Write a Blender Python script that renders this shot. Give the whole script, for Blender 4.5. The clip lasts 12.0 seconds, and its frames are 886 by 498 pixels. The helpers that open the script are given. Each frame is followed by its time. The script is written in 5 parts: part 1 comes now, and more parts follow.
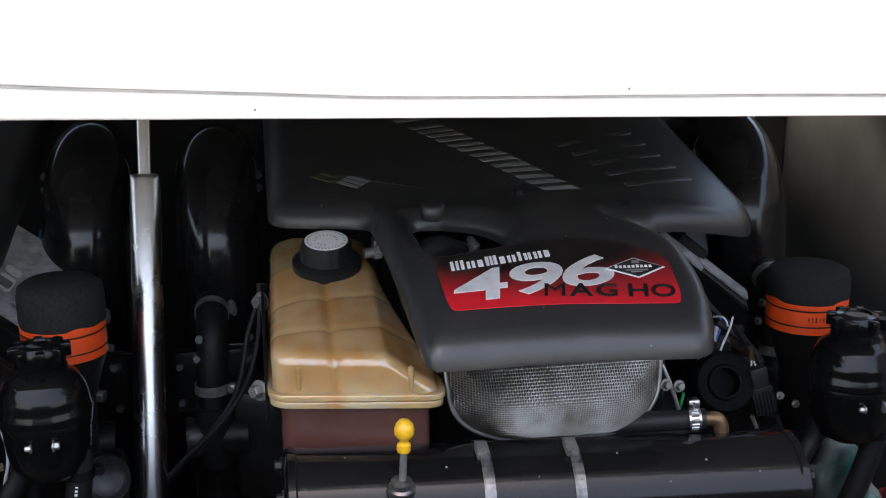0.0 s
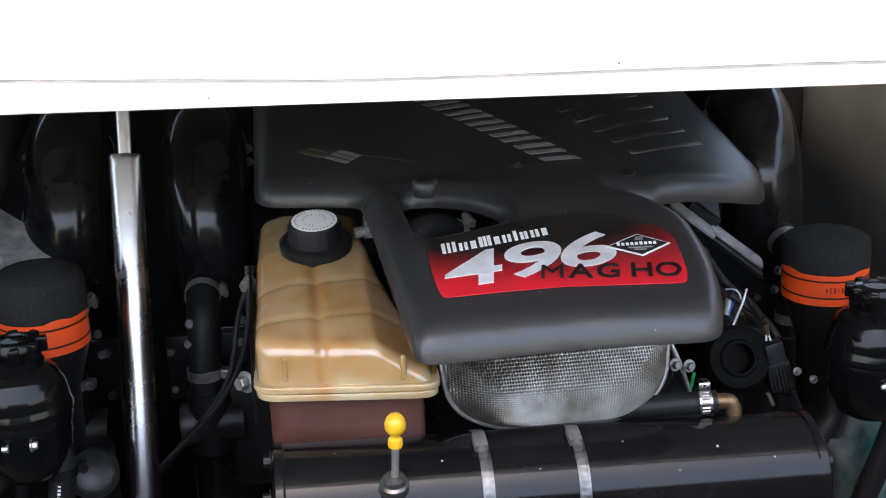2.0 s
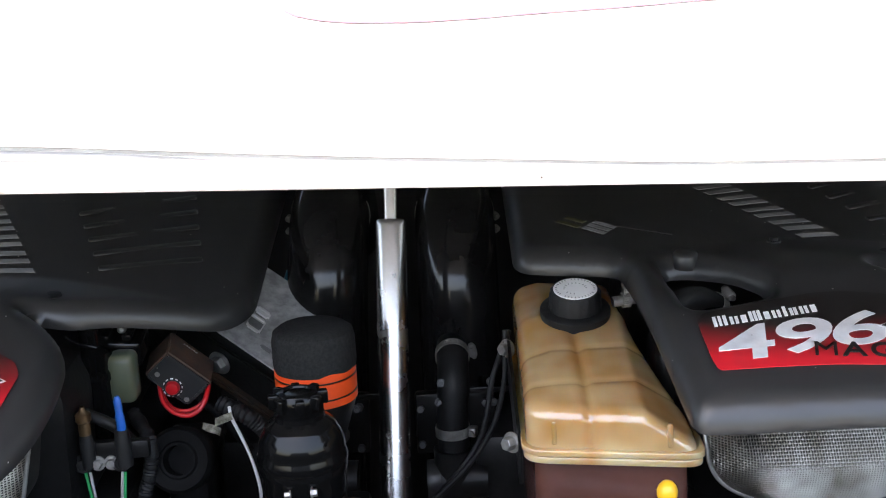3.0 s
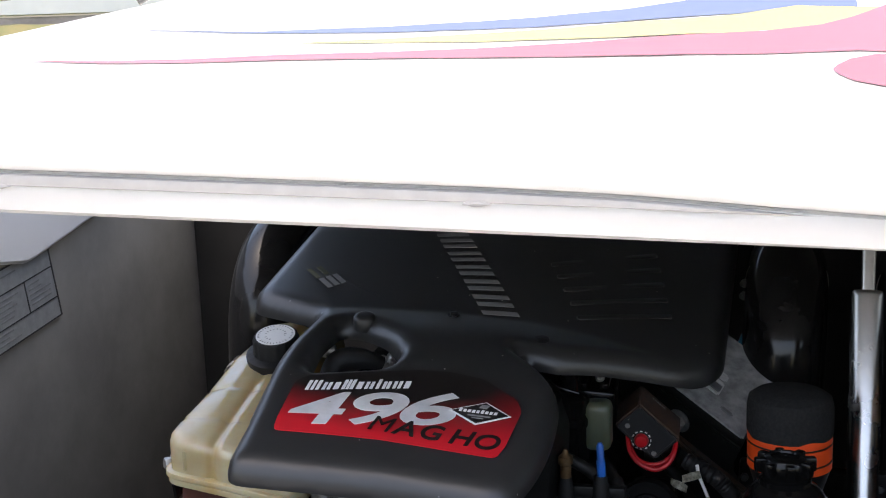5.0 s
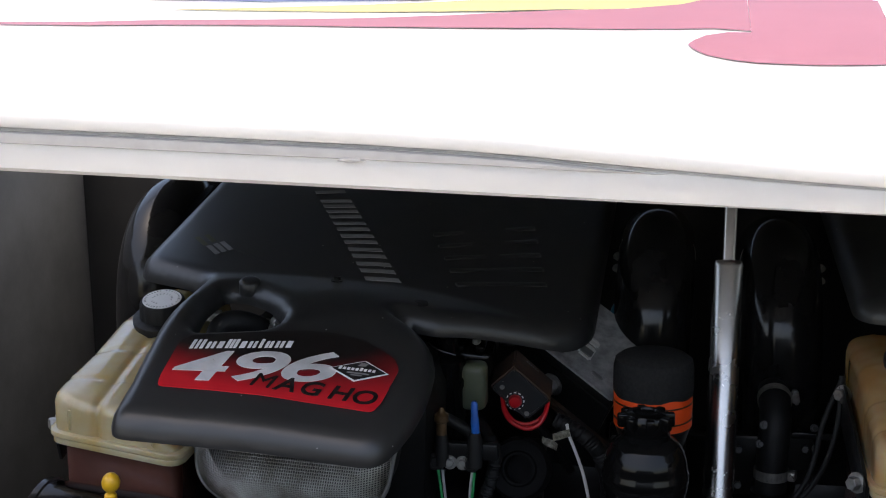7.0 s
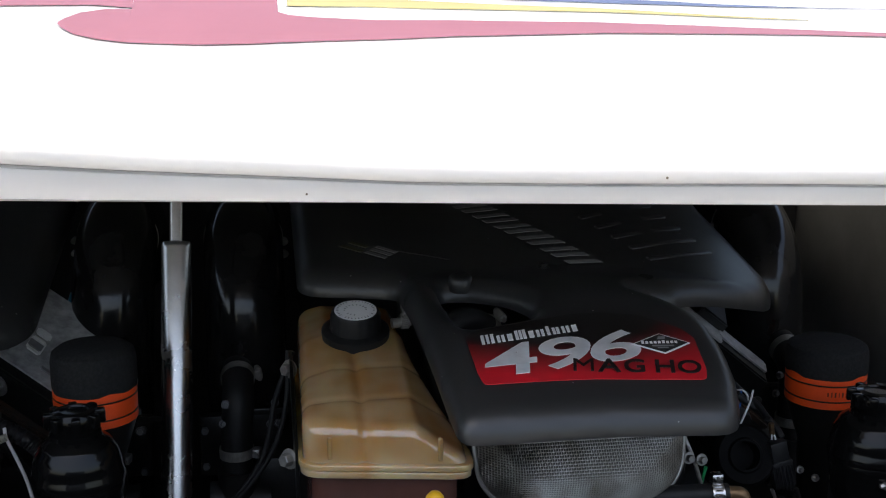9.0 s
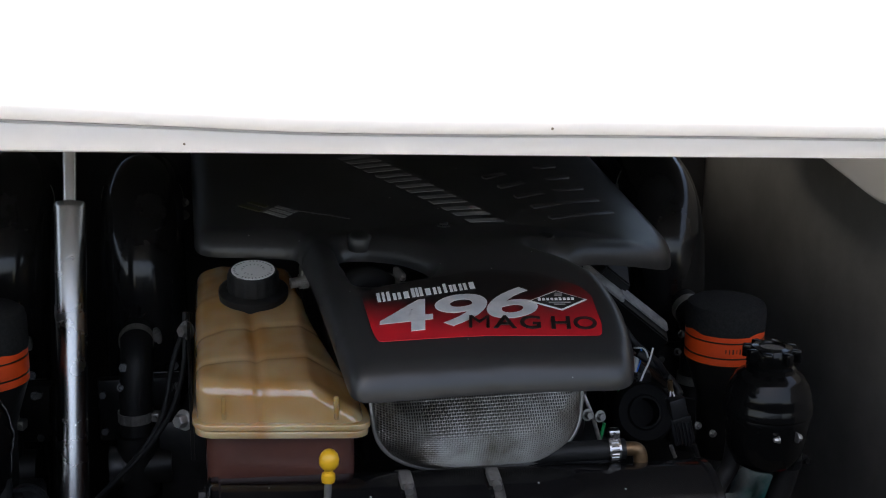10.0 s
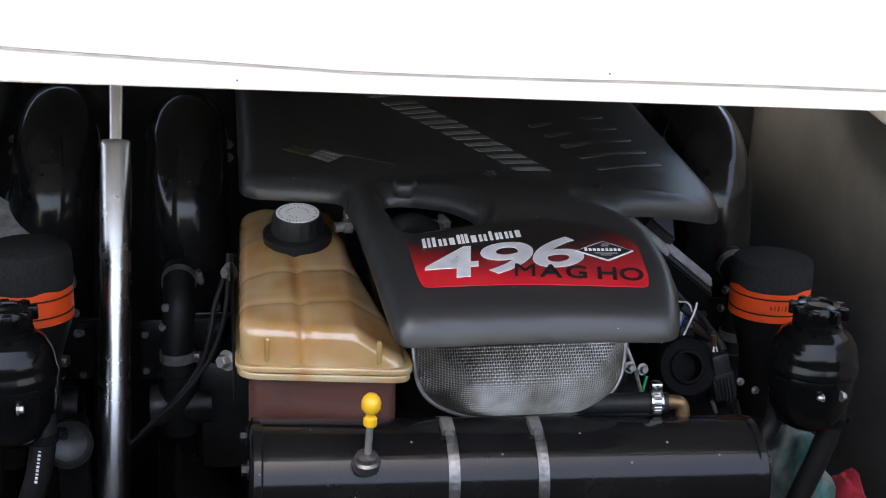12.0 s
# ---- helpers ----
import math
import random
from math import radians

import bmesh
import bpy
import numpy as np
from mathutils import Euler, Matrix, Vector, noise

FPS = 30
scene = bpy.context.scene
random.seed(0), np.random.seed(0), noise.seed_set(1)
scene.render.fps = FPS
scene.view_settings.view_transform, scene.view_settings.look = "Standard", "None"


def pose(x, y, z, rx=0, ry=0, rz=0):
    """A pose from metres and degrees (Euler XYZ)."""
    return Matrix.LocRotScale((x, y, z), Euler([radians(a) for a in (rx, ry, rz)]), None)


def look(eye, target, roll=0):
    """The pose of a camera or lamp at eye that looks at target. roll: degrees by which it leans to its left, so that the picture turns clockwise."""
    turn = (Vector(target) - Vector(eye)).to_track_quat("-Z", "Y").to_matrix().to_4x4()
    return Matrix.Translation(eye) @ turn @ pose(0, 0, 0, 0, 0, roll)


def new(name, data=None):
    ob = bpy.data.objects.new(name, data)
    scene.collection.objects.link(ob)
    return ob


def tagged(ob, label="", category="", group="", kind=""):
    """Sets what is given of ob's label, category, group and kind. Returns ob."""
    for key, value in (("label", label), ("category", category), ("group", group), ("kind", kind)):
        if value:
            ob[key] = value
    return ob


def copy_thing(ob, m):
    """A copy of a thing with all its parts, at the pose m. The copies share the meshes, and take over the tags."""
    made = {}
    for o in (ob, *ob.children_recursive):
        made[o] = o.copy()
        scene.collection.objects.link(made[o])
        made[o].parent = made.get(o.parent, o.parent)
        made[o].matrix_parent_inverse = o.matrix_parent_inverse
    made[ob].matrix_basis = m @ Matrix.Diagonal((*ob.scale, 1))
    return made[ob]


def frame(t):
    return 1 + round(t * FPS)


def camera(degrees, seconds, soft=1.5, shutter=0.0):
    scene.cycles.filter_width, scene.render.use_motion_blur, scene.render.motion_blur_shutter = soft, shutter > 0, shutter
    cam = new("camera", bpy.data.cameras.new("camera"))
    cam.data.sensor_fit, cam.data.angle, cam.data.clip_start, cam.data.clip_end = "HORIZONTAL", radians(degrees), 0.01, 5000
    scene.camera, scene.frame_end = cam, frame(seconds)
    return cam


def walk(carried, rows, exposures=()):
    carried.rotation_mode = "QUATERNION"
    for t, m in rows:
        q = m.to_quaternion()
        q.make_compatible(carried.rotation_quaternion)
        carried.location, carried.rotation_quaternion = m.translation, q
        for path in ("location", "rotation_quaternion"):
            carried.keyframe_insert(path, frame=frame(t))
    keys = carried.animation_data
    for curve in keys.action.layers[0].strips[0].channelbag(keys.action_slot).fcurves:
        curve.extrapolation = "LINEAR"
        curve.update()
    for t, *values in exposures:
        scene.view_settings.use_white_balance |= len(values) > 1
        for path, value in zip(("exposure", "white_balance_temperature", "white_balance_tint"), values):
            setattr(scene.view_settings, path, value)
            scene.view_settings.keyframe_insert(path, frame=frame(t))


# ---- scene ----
cam = camera(40.3, 12.0, soft=1.05)
PATH = [
    (0, (-0.0244, -0.0083, 1.2111), (0.2633, 1.8990, 0.6825), -0.97),
    (0.5, (0.0383, 0.0295, 1.2152), (0.3899, 1.9161, 0.6521), -1.59),
    (1, (0.0903, 0.0675, 1.2178), (0.4267, 1.9493, 0.6299), -1.49),
    (1.5, (0.0770, 0.0733, 1.2164), (0.3893, 1.9537, 0.6109), -2.27),
    (2, (0.0196, 0.0617, 1.2199), (0.2611, 1.9522, 0.6135), -2.70),
    (2.5, (-0.0656, 0.0406, 1.2381), (-0.0021, 1.9651, 0.6976), -1.24),
    (2.7, (-0.0793, 0.0325, 1.2475), (-0.0504, 1.9647, 0.7318), -2.21),
    (4.3, (-0.1728, 0.0109, 1.2357), (-0.5241, 1.9238, 0.7695), -2.54),
    (4.5, (-0.2040, 0.0026, 1.2379), (-0.6407, 1.9010, 0.7848), -3.01),
    (5, (-0.2741, -0.0262, 1.2482), (-0.8060, 1.8673, 0.8855), -2.26),
    (5.5, (-0.3031, -0.0589, 1.2460), (-0.8824, 1.8181, 0.8705), -2.08),
    (5.8, (-0.2926, -0.0806, 1.2554), (-0.8666, 1.8015, 0.9096), -2.80),
    (6, (-0.2858, -0.0899, 1.2377), (-0.8197, 1.8001, 0.8595), -2.64),
    (6.5, (-0.2638, -0.0869, 1.2335), (-0.7516, 1.8162, 0.8590), -2.01),
    (6.7, (-0.2564, -0.0851, 1.2264), (-0.7126, 1.8265, 0.8551), -1.42),
    (8.5, (-0.0979, -0.0277, 1.2395), (0.1296, 1.9109, 0.8036), -0.21),
    (9, (-0.0595, -0.0237, 1.2392), (0.2331, 1.9043, 0.7952), -0.11),
    (9.5, (-0.0394, -0.0183, 1.2297), (0.3159, 1.8877, 0.7389), 0.61),
    (10, (-0.0261, -0.0221, 1.2226), (0.3824, 1.8735, 0.7327), 0.53),
    (10.5, (-0.0232, -0.0219, 1.2154), (0.3706, 1.8732, 0.7121), 0.33),
    (11, (-0.0275, -0.0189, 1.2161), (0.3479, 1.8785, 0.7075), 0.56),
    (11.5, (-0.0178, -0.0073, 1.2145), (0.3603, 1.8838, 0.6846), 0.57),
    (12, (-0.0372, -0.0125, 1.2132), (0.3142, 1.8736, 0.6480), 1.58),
]
walk(cam, [(t, look(eye, target, roll)) for t, eye, target, roll in PATH], [(0, 2.45, 7080, 12), (0.8, 2.72, 7080, 12), (1.5, 2.88, 7080, 12), (2.6, 3.05, 7080, 12), (4.5, 2.45, 7080, 12), (5, 2.05, 7080, 12), (5.5, 1.95, 7080, 12), (6.5, 1.65, 7080, 12), (8.5, 1.5, 6850, 9), (9.5, 1.4, 6850, 9), (10.5, 1.95, 7080, 12), (12, 2.65, 7080, 12)])

# ---- world and light ----
world = bpy.data.worlds.new("sky")
scene.world = world
world.use_nodes = True
wn = world.node_tree
sky = wn.nodes.new("ShaderNodeTexSky")
sky.sky_type, sky.sun_disc = "NISHITA", False
sky.sun_elevation, sky.sun_rotation = radians(74), radians(215)
sky.dust_density, sky.air_density = 4.0, 1.0
wn.links.new(sky.outputs[0], wn.nodes["Background"].inputs[0])
wn.nodes["Background"].inputs[1].default_value = 0.15
sun = new("sun", bpy.data.lights.new("sun", "SUN"))
sun.data.energy, sun.data.angle, sun.data.color = 1.3, radians(25), (1.0, 0.95, 0.88)
sun.matrix_world = look((-0.4, 1.0, 5.8), (0, 0.6, 0.8))


# ---- materials ----
def material(name, color, rough=0.5, metal=0.0, vary=0.0, scale=30.0, bump=0.0, bump_scale=200.0, rough_vary=0.0, second=None, coat=0.0, spec=0.5, sss=0.0, detail=6.0, specks=0.0):
    m = bpy.data.materials.new(name)
    m.use_nodes = True
    n, l = m.node_tree.nodes, m.node_tree.links
    b = n["Principled BSDF"]
    b.inputs["Base Color"].default_value = (*color, 1)
    b.inputs["Roughness"].default_value, b.inputs["Metallic"].default_value = rough, metal
    b.inputs["Coat Weight"].default_value, b.inputs["Coat Roughness"].default_value = coat, 0.08
    b.inputs["Specular IOR Level"].default_value = spec
    if sss:
        b.inputs["Subsurface Weight"].default_value, b.inputs["Subsurface Scale"].default_value = sss, 0.02
        b.inputs["Subsurface Radius"].default_value = (1.0, 0.6, 0.25)
    co = n.new("ShaderNodeTexCoord")
    if vary:
        tex = n.new("ShaderNodeTexNoise")
        tex.inputs["Scale"].default_value, tex.inputs["Detail"].default_value, tex.inputs["Roughness"].default_value = scale, detail, 0.62
        l.new(co.outputs["Object"], tex.inputs["Vector"])
        ramp = n.new("ShaderNodeValToRGB")
        ramp.color_ramp.elements[0].position, ramp.color_ramp.elements[1].position = 0.35, 0.68
        low = second or tuple(c * (1 - vary) for c in color)
        ramp.color_ramp.elements[0].color = (*low, 1)
        ramp.color_ramp.elements[1].color = (*color, 1)
        l.new(tex.outputs["Fac"], ramp.inputs["Fac"])
        l.new(ramp.outputs["Color"], b.inputs["Base Color"])
        if rough_vary:
            mr = n.new("ShaderNodeMapRange")
            mr.inputs["To Min"].default_value, mr.inputs["To Max"].default_value = rough + rough_vary, rough - rough_vary
            l.new(tex.outputs["Fac"], mr.inputs["Value"])
            l.new(mr.outputs["Result"], b.inputs["Roughness"])
    if specks:
        cells = n.new("ShaderNodeTexVoronoi")
        cells.inputs["Scale"].default_value = 55
        l.new(co.outputs["Object"], cells.inputs["Vector"])
        small = n.new("ShaderNodeMath")
        small.operation, small.inputs[1].default_value = "LESS_THAN", 0.055
        l.new(cells.outputs["Distance"], small.inputs[0])
        pick = n.new("ShaderNodeSeparateColor")
        l.new(cells.outputs["Color"], pick.inputs[0])
        few = n.new("ShaderNodeMath")
        few.operation, few.inputs[1].default_value = "GREATER_THAN", 0.62
        l.new(pick.outputs[0], few.inputs[0])
        both = n.new("ShaderNodeMath")
        both.operation = "MULTIPLY"
        l.new(small.outputs[0], both.inputs[0])
        l.new(few.outputs[0], both.inputs[1])
        mix = n.new("ShaderNodeMix")
        mix.data_type = "RGBA"
        l.new(both.outputs[0], mix.inputs[0])
        l.new(ramp.outputs["Color"], mix.inputs[6])
        mix.inputs[7].default_value = (specks, specks, specks * 0.95, 1)
        l.new(mix.outputs[2], b.inputs["Base Color"])
    if bump:
        fine = n.new("ShaderNodeTexNoise")
        fine.inputs["Scale"].default_value, fine.inputs["Detail"].default_value = bump_scale, 4
        l.new(co.outputs["Object"], fine.inputs["Vector"])
        bp = n.new("ShaderNodeBump")
        bp.inputs["Strength"].default_value, bp.inputs["Distance"].default_value = bump, 0.001
        l.new(fine.outputs["Fac"], bp.inputs["Height"])
        l.new(bp.outputs["Normal"], b.inputs["Normal"])
    return m


GELCOAT = material("white gelcoat", (0.80, 0.80, 0.79), 0.22, vary=0.05, scale=6, coat=0.3)
GELCOAT_GREY = material("grey rubber seam", (0.42, 0.42, 0.415), 0.6, vary=0.3, scale=40)
COVER = material("black moulded cover plastic", (0.024, 0.024, 0.024), 0.33, spec=0.5, specks=0.35, vary=0.12, scale=14, bump=0.04, bump_scale=900, rough_vary=0.02)
BLACK_PAINT = material("black engine paint", (0.008, 0.008, 0.0083), 0.13, spec=0.27, specks=0.3, vary=0.4, scale=18, bump=0.03, bump_scale=60, rough_vary=0.03)
BLACK_SATIN = material("satin black casting", (0.011, 0.011, 0.011), 0.36, vary=0.5, scale=25, bump=0.4, bump_scale=140, rough_vary=0.12, spec=0.3)
RUBBER = material("black rubber hose", (0.012, 0.012, 0.012), 0.55, spec=0.3, vary=0.3, scale=40, bump=0.3, bump_scale=400, rough_vary=0.08)
FOAM = material("black foam", (0.030, 0.030, 0.030), 0.95, vary=0.4, scale=300, bump=0.9, bump_scale=1200, spec=0.1)
GLOSS_PLASTIC = material("glossy black plastic", (0.005, 0.005, 0.005), 0.13, spec=0.24, vary=0.2, scale=30, rough_vary=0.05)
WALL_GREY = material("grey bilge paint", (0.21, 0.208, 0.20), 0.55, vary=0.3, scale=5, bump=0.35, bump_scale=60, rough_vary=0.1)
# near-black base colour of floor, transom and bulkhead, far below the side walls' grey
BILGE = material("near-black bilge finish", (0.012, 0.012, 0.0115), 0.6, vary=0.6, scale=9, bump=0.4, bump_scale=40)
STEEL = material("polished stainless steel", (0.52, 0.51, 0.50), 0.27, 1.0, vary=0.05, scale=12, rough_vary=0.02)
ZINC = material("zinc plated steel", (0.42, 0.41, 0.385), 0.36, 0.75, vary=0.35, scale=90, rough_vary=0.12)
BRASS = material("tarnished brass", (0.25, 0.155, 0.08), 0.45, 0.8, vary=0.5, scale=80)
STRAP = material("dull stainless band", (0.20, 0.20, 0.195), 0.34, 0.8, vary=0.5, scale=120, rough_vary=0.1)
YELLOW = material("yellow plastic", (0.75, 0.42, 0.02), 0.35, vary=0.15, scale=60)
ORANGE = material("orange filter band", (0.90, 0.085, 0.012), 0.5, vary=0.12, scale=40, bump=0.15)
DARK_ORANGE = material("dark print on orange", (0.16, 0.020, 0.006), 0.5, vary=0.3, scale=80)
RED = material("red plastic", (0.55, 0.01, 0.015), 0.3, vary=0.2, scale=60)
BLUE = material("blue plastic sleeve", (0.008, 0.11, 0.46), 0.35, vary=0.2, scale=60)
TURQUOISE = material("turquoise connector", (0.01, 0.22, 0.35), 0.4, vary=0.2, scale=60)
GREEN = material("green plastic", (0.01, 0.28, 0.08), 0.4, vary=0.2, scale=60)
WHITE_PAPER = material("white printed label", (0.72, 0.72, 0.70), 0.55, vary=0.08, scale=50)
TAG_PAPER = material("yellowed tag paper", (0.50, 0.48, 0.38), 0.6, vary=0.6, scale=220, second=(0.16, 0.15, 0.11))
SILVER_TAG = material("silver foil tag", (0.50, 0.50, 0.49), 0.45, 0.0, vary=0.5, scale=60)
RISER = material("gloss black exhaust paint", (0.013, 0.0128, 0.0128), 0.13, spec=0.33, vary=0.4, scale=14, bump=0.03, bump_scale=60, rough_vary=0.04)
SILVER = material("silver print", (0.82, 0.82, 0.82), 0.33, 0.25, vary=0.28, scale=25)
PRINT_GREY = material("grey print", (0.22, 0.22, 0.22), 0.5, vary=0.15, scale=60)
PRINT_WHITE = material("white print", (0.80, 0.80, 0.80), 0.4, vary=0.05, scale=60)
PRINT_BLACK = material("black print", (0.010, 0.009, 0.009), 0.4, vary=0.2, scale=60)
PRINT_GOLD = material("gold print", (0.085, 0.083, 0.035), 0.5, vary=0.2, scale=60)
GREY_CASE = material("dark grey plug casing", (0.022, 0.022, 0.023), 0.40, 0.0, vary=0.4, scale=30, bump=0.2)
RUSTY = material("rust spotted black bracket", (0.024, 0.022, 0.021), 0.5, vary=0.8, scale=34, second=(0.085, 0.042, 0.022), bump=0.4, bump_scale=120)
STAINED = material("rust brown stained paint", (0.13, 0.075, 0.065), 0.55, vary=0.6, scale=40, bump=0.4, bump_scale=150)
PALE_GREEN = material("pale green bottle plastic", (0.10, 0.115, 0.075), 0.3, vary=0.2, scale=20, sss=0.3)
PINK = material("pink stripe", (0.27, 0.085, 0.096), 0.25, vary=0.06, scale=9, coat=0.3)
STRIPE_BLUE = material("blue stripe", (0.085, 0.105, 0.18), 0.25, vary=0.06, scale=9, coat=0.3)
STRIPE_YELLOW = material("yellow stripe", (0.38, 0.33, 0.10), 0.25, vary=0.06, scale=9, coat=0.3)
GRASS = material("dry grass ground", (0.13, 0.108, 0.045), 0.9, vary=0.6, scale=3, second=(0.07, 0.09, 0.03), bump=0.6, bump_scale=20)
CONCRETE = material("weathered concrete", (0.30, 0.27, 0.24), 0.8, vary=0.4, scale=4, bump=0.3, bump_scale=40)
DECK = material("cockpit deck gelcoat", (0.66, 0.64, 0.60), 0.4, vary=0.1, scale=8, bump=0.2, bump_scale=100)
AMBER = material("aged amber tank plastic", (0.58, 0.43, 0.235), 0.16, vary=0.55, scale=12, second=(0.44, 0.24, 0.085), detail=2.0, coat=1.0, spec=0.7, sss=0.75, bump=0.02, bump_scale=80)
IVORY = material("yellowed ivory tank plastic", (0.47, 0.42, 0.28), 0.16, vary=0.35, scale=9, second=(0.40, 0.30, 0.14), coat=0.4, spec=0.6, sss=0.5, bump=0.02, bump_scale=80)
COOLANT = material("tank plastic with red coolant", (0.10, 0.040, 0.030), 0.25, vary=0.3, scale=10, sss=0.2)


def stain_along_groove(m, middle, color):
    """Brown orange coolant stain down the moulded groove of a tank, broken up by noise."""
    n, l = m.node_tree.nodes, m.node_tree.links
    b = n["Principled BSDF"]
    co, sep = n.new("ShaderNodeTexCoord"), n.new("ShaderNodeSeparateXYZ")
    l.new(co.outputs["Object"], sep.inputs[0])
    off, away = n.new("ShaderNodeMath"), n.new("ShaderNodeMath")
    off.operation, off.inputs[1].default_value, away.operation = "SUBTRACT", middle, "ABSOLUTE"
    l.new(sep.outputs["X"], off.inputs[0])
    l.new(off.outputs[0], away.inputs[0])
    fade = n.new("ShaderNodeMapRange")
    fade.inputs["From Min"].default_value, fade.inputs["From Max"].default_value = 0.0015, 0.016
    fade.inputs["To Min"].default_value, fade.inputs["To Max"].default_value = 1.0, 0.0
    l.new(away.outputs[0], fade.inputs["Value"])
    blot, mul, mix = n.new("ShaderNodeTexNoise"), n.new("ShaderNodeMath"), n.new("ShaderNodeMix")
    blot.inputs["Scale"].default_value = 28
    l.new(co.outputs["Object"], blot.inputs["Vector"])
    mul.operation = "MULTIPLY"
    l.new(fade.outputs["Result"], mul.inputs[0])
    l.new(blot.outputs["Fac"], mul.inputs[1])
    mix.data_type = "RGBA"
    l.new(mul.outputs[0], mix.inputs[0])
    l.new(b.inputs["Base Color"].links[0].from_socket, mix.inputs[6])
    mix.inputs[7].default_value = (*color, 1)
    l.new(mix.outputs[2], b.inputs["Base Color"])


stain_along_groove(AMBER, -0.014, (0.46, 0.20, 0.05))
stain_along_groove(IVORY, -0.014, (0.42, 0.27, 0.08))
LIGHT_RUBBER = material("light grey rubber", (0.34, 0.335, 0.33), 0.6, vary=0.12, scale=50)
PULLEY = material("dull black pulley", (0.006, 0.006, 0.006), 0.75, spec=0.1, vary=0.3, scale=40)
CAP_PAPER = material("white glossy paper label", (0.90, 0.90, 0.89), 0.35, vary=0.05, scale=60)
UNSEEN_DARK = material("dark unseen wall finish", (0.06, 0.06, 0.065), 0.25, vary=0.3, scale=4)
LINER = material("grey hatch liner", (0.30, 0.30, 0.296), 0.5, vary=0.1, scale=8)


WIRE = material("tarnished woven wire", (0.52, 0.51, 0.48), 0.36, 1.0, vary=0.55, scale=26, second=(0.22, 0.20, 0.165), rough_vary=0.08)
SCREEN_BACK = material("dark filter core", (0.020, 0.018, 0.015), 0.7, vary=0.5, scale=60)
GREY_WORN = material("scuffed grey paint", (0.05, 0.05, 0.049), 0.4, vary=0.8, scale=60, second=(0.012, 0.012, 0.012), bump=0.3, bump_scale=150)
WORN = material("worn black casting", (0.005, 0.005, 0.005), 0.42, spec=0.3, vary=0.8, scale=28, second=(0.016, 0.016, 0.0155), bump=0.4, bump_scale=120, rough_vary=0.12)



def decal_material():
    """Red printed plate that fades to black towards the middle of its upper edge."""
    m = material("red and black printed decal", (0.55, 0.01, 0.02), 0.3, coat=0.2)
    n, l = m.node_tree.nodes, m.node_tree.links
    co = n.new("ShaderNodeTexCoord")
    sep = n.new("ShaderNodeSeparateXYZ")
    l.new(co.outputs["UV"], sep.inputs[0])
    terms = []
    for axis, middle, size in (("X", 0.25, 0.95), ("Y", 1.0, 0.66)):
        off = n.new("ShaderNodeMath")
        off.operation = "SUBTRACT"
        off.inputs[1].default_value = middle
        l.new(sep.outputs[axis], off.inputs[0])
        div = n.new("ShaderNodeMath")
        div.operation = "DIVIDE"
        div.inputs[1].default_value = size
        l.new(off.outputs[0], div.inputs[0])
        sq = n.new("ShaderNodeMath")
        sq.operation = "POWER"
        sq.inputs[1].default_value = 2.0
        ab = n.new("ShaderNodeMath")
        ab.operation = "ABSOLUTE"
        l.new(div.outputs[0], ab.inputs[0])
        l.new(ab.outputs[0], sq.inputs[0])
        terms.append(sq)
    ma = n.new("ShaderNodeMath")
    ma.operation = "ADD"
    l.new(terms[0].outputs[0], ma.inputs[0])
    l.new(terms[1].outputs[0], ma.inputs[1])
    ramp = n.new("ShaderNodeValToRGB")
    ramp.color_ramp.elements[0].position, ramp.color_ramp.elements[1].position = 0.25, 0.95
    ramp.color_ramp.elements[0].color, ramp.color_ramp.elements[1].color = (0.008, 0.006, 0.006, 1), (0.58, 0.012, 0.022, 1)
    half = n.new("ShaderNodeMath")
    half.operation = "MULTIPLY"
    half.inputs[1].default_value = 0.5
    l.new(ma.outputs[0], half.inputs[0])
    l.new(half.outputs[0], ramp.inputs["Fac"])
    l.new(ramp.outputs["Color"], n["Principled BSDF"].inputs["Base Color"])
    return m


DECAL = decal_material()


# ---- builders ----
def thing(name, base, label, category, group=""):
    ob = new(name)
    ob.empty_display_size = 0.05
    ob.location = base
    return tagged(ob, label, category, group)


def root_of(ob):
    while ob.parent:
        ob = ob.parent
    return ob


def finish(bm, name, mat, smooth=40):
    bmesh.ops.recalc_face_normals(bm, faces=bm.faces)
    me = bpy.data.meshes.new(name)
    bm.to_mesh(me)
    bm.free()
    me.materials.append(mat)
    if smooth:
        me.shade_smooth()
        me.set_sharp_from_angle(angle=radians(smooth))
    return me


def part(name, bm, mat, parent, label="", smooth=40):
    """One mesh under a thing or a part, drawn in world metres."""
    bm.transform(Matrix.Translation(-Vector(root_of(parent).location)))
    ob = new(name, finish(bm, name, mat, smooth))
    ob.parent = parent
    return tagged(ob, label)


def single(name, bm, mat, label, category, group="", kind="", smooth=40):
    ob = new(name, finish(bm, name, mat, smooth))
    return tagged(ob, label, category, group, kind)


def join(*bms):
    out = bmesh.new()
    for b in bms:
        me = bpy.data.meshes.new("tmp")
        b.to_mesh(me)
        b.free()
        out.from_mesh(me)
        bpy.data.meshes.remove(me)
    return out


def box(center, size, bevel=0.003, m=None, segs=2):
    bm = bmesh.new()
    bmesh.ops.create_cube(bm, size=1, matrix=Matrix.Diagonal((*size, 1)))
    if bevel:
        bmesh.ops.bevel(bm, geom=bm.edges[:], offset=bevel, segments=segs, affect="EDGES", profile=0.5)
    bm.transform(Matrix.Translation(center) @ (m or Matrix()))
    return bm


